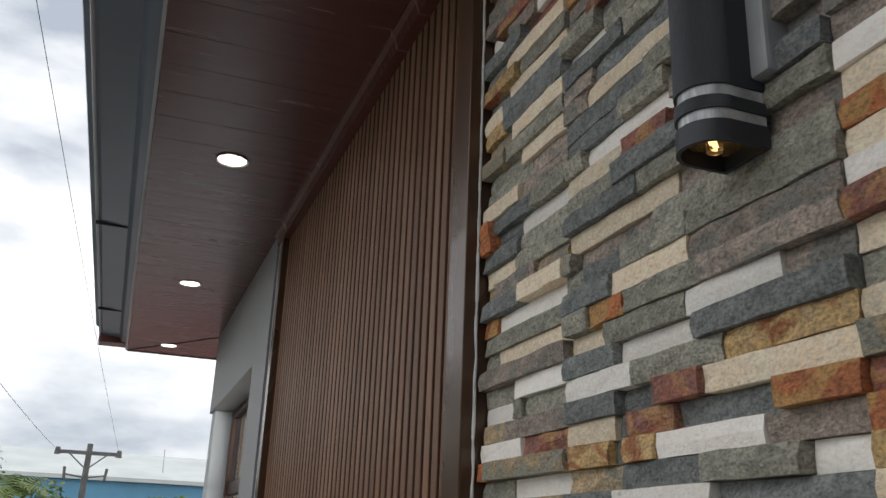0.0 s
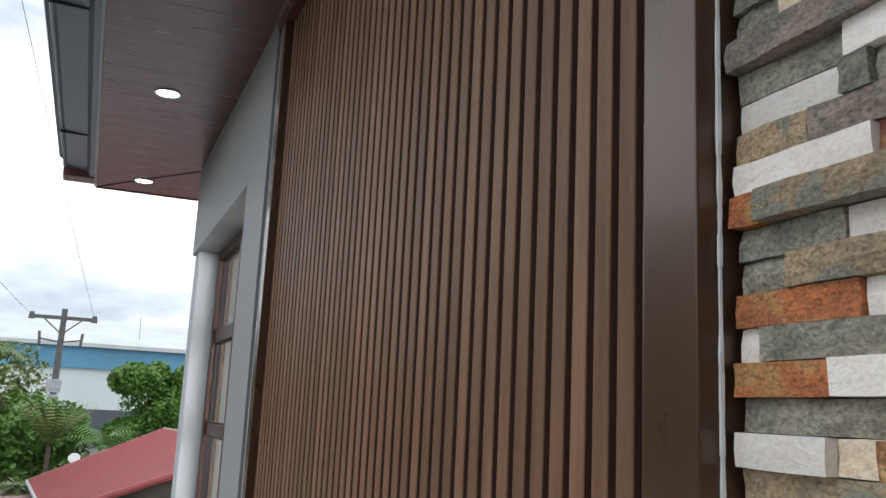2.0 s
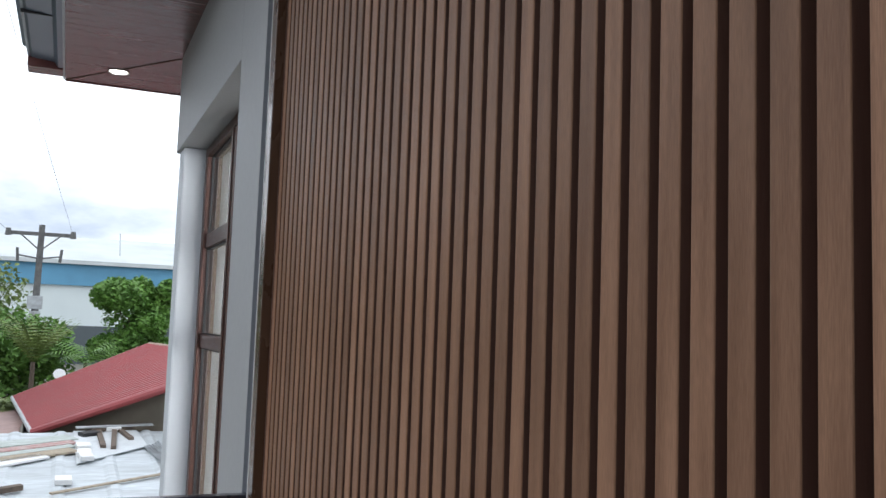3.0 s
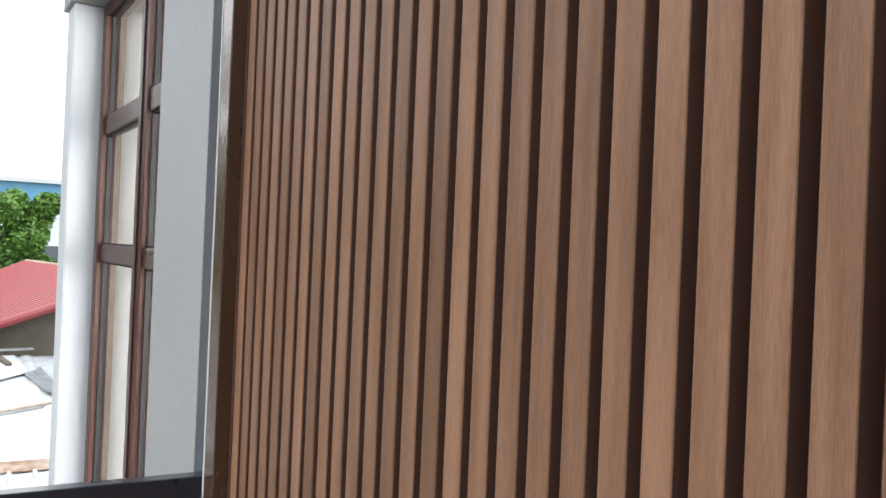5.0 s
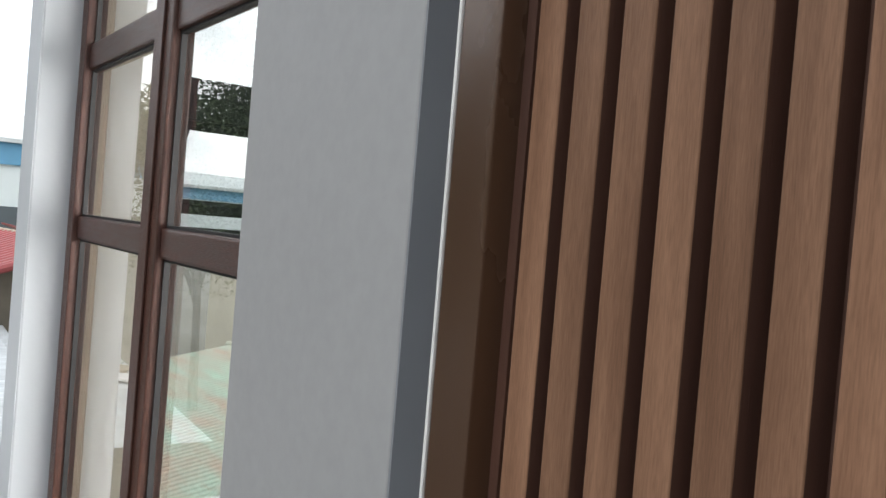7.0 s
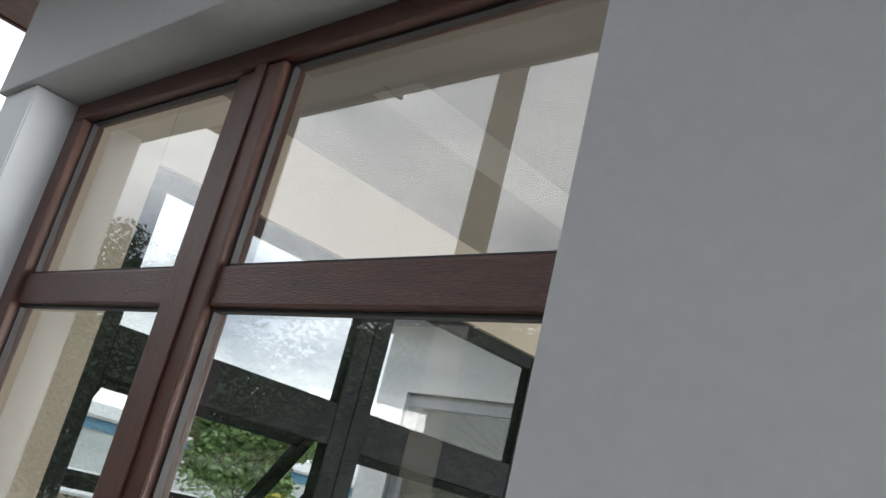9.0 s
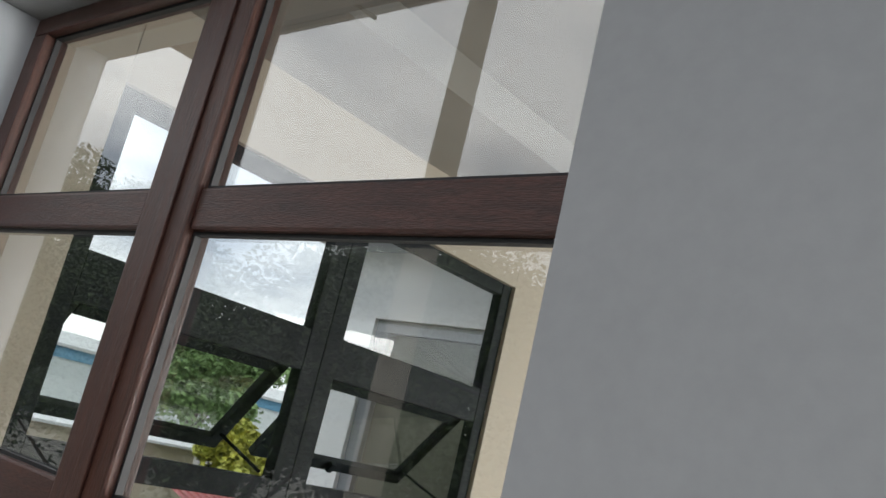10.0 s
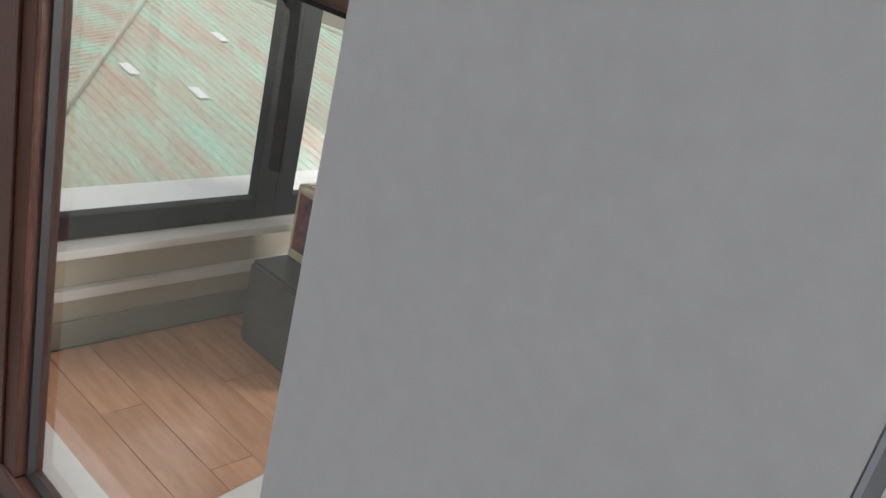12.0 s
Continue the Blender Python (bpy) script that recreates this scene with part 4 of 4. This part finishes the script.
scrap = thing("scrap_sheet", "bent galvanised roofing sheet lying on the white roof", "metal sheet")
sc = bmesh.new()
for k in range(13):
    u = k / 12
    v0 = sc.verts.new((u * 0.25, 0, 0.015 * (k % 2) + 0.09 * u * u))
    v1 = sc.verts.new((u * 0.25 + 0.06, -1.5, 0.015 * (k % 2) + 0.05 * (1 - u) ** 2))
    if k:
        sc.faces.new((p0, v0, v1, p1))
    p0, p1 = v0, v1
bmesh.ops.solidify(sc, geom=sc.faces[:], thickness=0.006)
part("sheet", sc, M_TIN, scrap)
scrap.matrix_world = on_roof(0.74, 12.8, 0.04, 4)

# ---- the projecting wing beyond the north window ----
WX, WY = 4.0, 5.2
wg = thing("house_wing", "white painted house wing with a large grey framed window", "house")
wb2 = bmesh.new()
for q in ((2.76, 2.95, LOW, 3.05), (4.88, WY, LOW, 3.05), (2.952, 4.878, LOW, -1.2), (2.952, 4.878, 2.52, 3.05)):
    box(wb2, WX, q[0], q[2], WX + 0.2, q[1], q[3])
part("wall", wb2, M_WINGWHITE, wg)
part("wall", made_box(WX + 0.202, WY - 0.2, LOW, 9.0, WY, 3.05), M_WINGWHITE, wg)
# Unseen dark linings and ceiling, added so the wing's inside renders dim.
part("lining", made_box(WX + 0.202, WY - 0.235, LOW, WX + 3.5, WY - 0.202, 3.05), M_GABLE, wg, "dark lining added to dim the unseen inside")
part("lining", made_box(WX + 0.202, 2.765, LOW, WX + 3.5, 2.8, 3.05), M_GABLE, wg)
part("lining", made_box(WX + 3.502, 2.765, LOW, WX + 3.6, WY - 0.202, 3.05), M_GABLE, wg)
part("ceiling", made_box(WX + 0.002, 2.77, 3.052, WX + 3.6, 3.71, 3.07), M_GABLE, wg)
part("roof", made_box(3.7, 3.72, 3.052, 9.2, 5.5, 3.2, 0.01), M_GUTTER, wg)
wwin = part("window", made_box(WX + 0.03, 2.954, 2.42, WX + 0.13, 4.876, 2.518, 0.004), M_DGREY, wg, "grey painted window frame")
for q in ((2.954, -1.1, 3.07, 2.418), (4.74, -1.1, 4.876, 2.418)):
    part("jamb", made_box(WX + 0.03, q[0], q[1], WX + 0.13, q[2], q[3], 0.004), M_DGREY, wwin)
for za, zb in ((-1.198, -1.1), (-0.42, -0.33)):
    part("rail", made_box(WX + 0.035, 3.072, za, WX + 0.125, 4.738, zb, 0.004), M_DGREY, wwin)
part("bead", made_box(WX + 0.02, 3.072, -0.328, WX + 0.06, 4.738, -0.315), M_SILL, wwin, "white top bead")
for za, zb in ((-1.1, -0.42), (-0.33, 2.42)):
    part("pane", made_box(WX + 0.08, 3.068, za, WX + 0.086, 4.742, zb), M_TINTED, wwin, "olive tinted pane")

rh = thing("red_house", "low house with a bright red ribbed roof", "house")
part("roof", ribbed_roof("a", "", 11.0, 17.5, 14.0, 17.5, -1.0, -0.1, 0.22, M_REDROOF), M_REDROOF, rh)
part("wall", made_box(11.2, 14.3, LOW, 17.3, 17.4, -1.05), M_BEIGE, rh)
bh = thing("beige_house", "low beige house with a pale sheet roof", "house")
part("wall", made_box(9.2, 21.0, LOW, 14.5, 26.0, 0.3), M_BEIGE, bh)
part("roof", extrude_profile(bmesh.new(), [(20.6, 0.3), (23.5, 0.75), (26.4, 0.3), (26.4, 0.36), (23.5, 0.82), (20.6, 0.37)], "x", 8.9, 14.8), M_WAREROOF, bh)
wn2 = thing("warehouse", "distant white warehouse with a pale blue band", "warehouse")
part("wall", made_box(24, 110, LOW, 110, 130, 3.0), M_WARE, wn2)
part("band", made_box(24, 109.7, 3.0, 110, 130, 4.4), M_BLUE, wn2)
part("roof", extrude_profile(bmesh.new(), [(109, 4.4), (120, 6.4), (131, 4.4), (131, 4.7), (120, 6.8), (109, 4.8)], "x", 23, 111), M_WAREROOF, wn2)

# ---- pieces: slats, floor planks, stones ----
def shared(name, bm, material, smooth=False):
    me = bpy.data.meshes.new(name)
    bm.normal_update()
    bm.to_mesh(me)
    bm.free()
    me.materials.append(material)
    if smooth:
        me.polygons.foreach_set("use_smooth", [True] * len(me.polygons))
    return me


def piece(name, mesh, parent, at, rot=0.0):
    ob = new(name, mesh)
    ob.parent = parent
    ob.location = at
    if rot:
        ob.rotation_euler = (rot, 0, 0)
    return ob


cladding = tagged(link("wall_cladding", made_box(0.026, -2.397, DECK, 0.06, 0.002, SOFFIT - 0.062), M_SLATSHADE), "brown composite slat cladding between steel trims", "wall cladding", kind="structure")
SW, SD = 0.0365, 0.0257
prof = [(SD, 0.002), (0.0022, 0.0), (0.0006, -0.0007), (0.0, -0.0024), (0.0, -SW + 0.0024), (0.0006, -SW + 0.0007), (0.0022, -SW), (SD, -SW - 0.002)]
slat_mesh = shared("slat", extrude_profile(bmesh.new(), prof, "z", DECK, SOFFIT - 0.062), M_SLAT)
slat_mesh.materials.append(M_SLATSHADE)
# Slat sides get the darker groove colour, which paints in their shade.
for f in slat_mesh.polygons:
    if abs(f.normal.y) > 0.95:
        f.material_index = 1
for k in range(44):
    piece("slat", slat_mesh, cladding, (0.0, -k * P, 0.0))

plank_mesh = {ln: shared("floor_plank", made_box(0, -ln, 0, 0.148, -0.001, 0.01, 0.002), M_PLANK) for ln in (1.18, 0.79, 0.4)}
fl = bpy.data.objects["floor"]
for i in range(20):
    y = 2.607
    for j in range(3):
        ln = (1.18, 0.79, 0.4)[i * 2 % 3] if j == 0 else 1.18
        piece("floor_plank", plank_mesh[ln], fl, (0.512 + i * 0.15, y, ROOM - 0.0115))
        y -= ln + 0.002

rng = random.Random(17)
KINDS, WEIGHTS = "gdpwcyrbm", (27, 13, 14, 23, 9, 5, 4, 9, 4)
stone_wall = bpy.data.objects["wall_stone"]
cache = {}


def stone_mesh(kind, ln, ht, var):
    key = (kind, round(ln, 2), round(ht, 4), var)
    if key not in cache:
        r = random.Random(repr(key))
        bm = bmesh.new()
        ny, nz = max(2, int(ln / 0.04)), 2
        rough = {"w": 0.0014, "c": 0.0022}.get(kind, 0.0035)
        grid = []
        for j in range(nz + 1):
            row = []
            for i in range(ny + 1):
                edge = (i in (0, ny)) + (j in (0, nz))
                dx = r.uniform(-rough, rough) + 0.0013 * edge
                row.append(bm.verts.new((dx, -ln + ln * i / ny + (0 if i in (0, ny) else r.uniform(-0.006, 0.006)), ht * j / nz + r.uniform(-0.0006, 0.0006))))
            grid.append(row)
        back = [[bm.verts.new((0.045, v.co.y, v.co.z)) for v in (row[0], row[-1])] for row in (grid[0], grid[-1])]
        for j in range(nz):
            for i in range(ny):
                bm.faces.new((grid[j][i + 1], grid[j][i], grid[j + 1][i], grid[j + 1][i + 1]))
        bm.faces.new([*grid[0], back[0][1], back[0][0]])
        bm.faces.new([*grid[-1][::-1], back[1][0], back[1][1]])
        bm.faces.new([row[0] for row in grid[::-1]] + [back[0][0], back[1][0]])
        bm.faces.new([row[-1] for row in grid] + [back[1][1], back[0][1]])
        bmesh.ops.recalc_face_normals(bm, faces=bm.faces[:])
        cache[key] = shared("stone", bm, STONES[kind])
    return cache[key]


ROW, BASE, KNOWN = 0.0347, -0.1538, 48
SEAMS = (-2.502, -2.86, -3.46, -4.06, -4.66)
# stone kinds and lengths, from a row at hip height upwards: the narrow panel by the trim, then the wide one
PANEL_A = ("g100 r37w63 w10g90 r45w55 g21b79 g39w61 r12b88 w50m50 b29p71 w40g10g50 g42w58 p100 g17c83 g100 r18w82 d52c48 b15p50b35 c40g60 d45g55 r15d30w55 r12d50g38 c48p52 g60p40 g50c50 b30g70 b40c60 y30d70 c25d75 d30c70 y45g55 g30c70").split()
PANEL_B = ("g22d38 d7y15g38 c16g20w24 p3g18b12g27 d14w22d24 b15d19g17w9 y13d3y8w21p15 c14d3m11d20r12 d15d10m10c25 w19g20y21 d15w19d26 c12g20w18p10 g8r10g18p24 d15c19p26 g6d12g16g26 g3p22g35 c31p29 d22g38 g16d44 c18m12p30 g6w26p28 d18g12y30 d25g35 p8c27p25 p10d50 d20g40 w15g45 g12d48 g8m20g32").split()


def row_of(code, width):
    """Kinds and lengths in metres from a row's code, such as r37w63."""
    out, k = [], 0
    while k < len(code):
        m = k + 1
        while m < len(code) and code[m].isdigit():
            m += 1
        out.append([code[k], float(code[k + 1:m])])
        k = m
    total = sum(q[1] for q in out)
    return [(kind, ln / total * width) for kind, ln in out]


def random_row(width):
    out = []
    while width > 0.01:
        ln = rng.choice((0.06, 0.09, 0.12, 0.14, 0.16, 0.19, 0.22, 0.26))
        ln = width if width - ln < 0.05 else ln
        out.append((rng.choices(KINDS, WEIGHTS)[0], ln))
        width -= ln
    return out


near, rest = [], {}
nrows = int((SOFFIT - 0.07 - BASE) / ROW)
for row in range(nrows):
    z = BASE + row * ROW
    for panel, (pa, pb) in enumerate(zip(SEAMS, SEAMS[1:])):
        codes, k = ((PANEL_A, PANEL_B)[panel] if panel < 2 else ()), row - KNOWN
        y = pa
        for kind, ln in (row_of(codes[k], pa - pb) if 0 <= k < len(codes) else random_row(pa - pb)):
            at = (0.010 + rng.uniform(-0.014, 0.013), y - 0.0008, z)
            if y > -3.5 and 1.45 < z < 2.5 and len(near) < 300:
                near.append(piece("stone", stone_mesh(kind, ln - 0.0016, ROW - 0.0012, rng.randrange(3)), stone_wall, at))
            else:
                rest.setdefault(kind, []).append((at, ln, rng.randrange(3)))
            y -= ln
for kind, lst in rest.items():
    bm = bmesh.new()
    for at, ln, var in lst:
        tmp = stone_mesh(kind, ln - 0.0016, ROW - 0.0012, var)
        k = len(bm.verts)
        vs = [bm.verts.new(v.co + Vector(at)) for v in tmp.vertices]
        for p in tmp.polygons:
            bm.faces.new([vs[i] for i in p.vertices])
    part("stonework", bm, STONES[kind], stone_wall)["kind"] = "stuff"
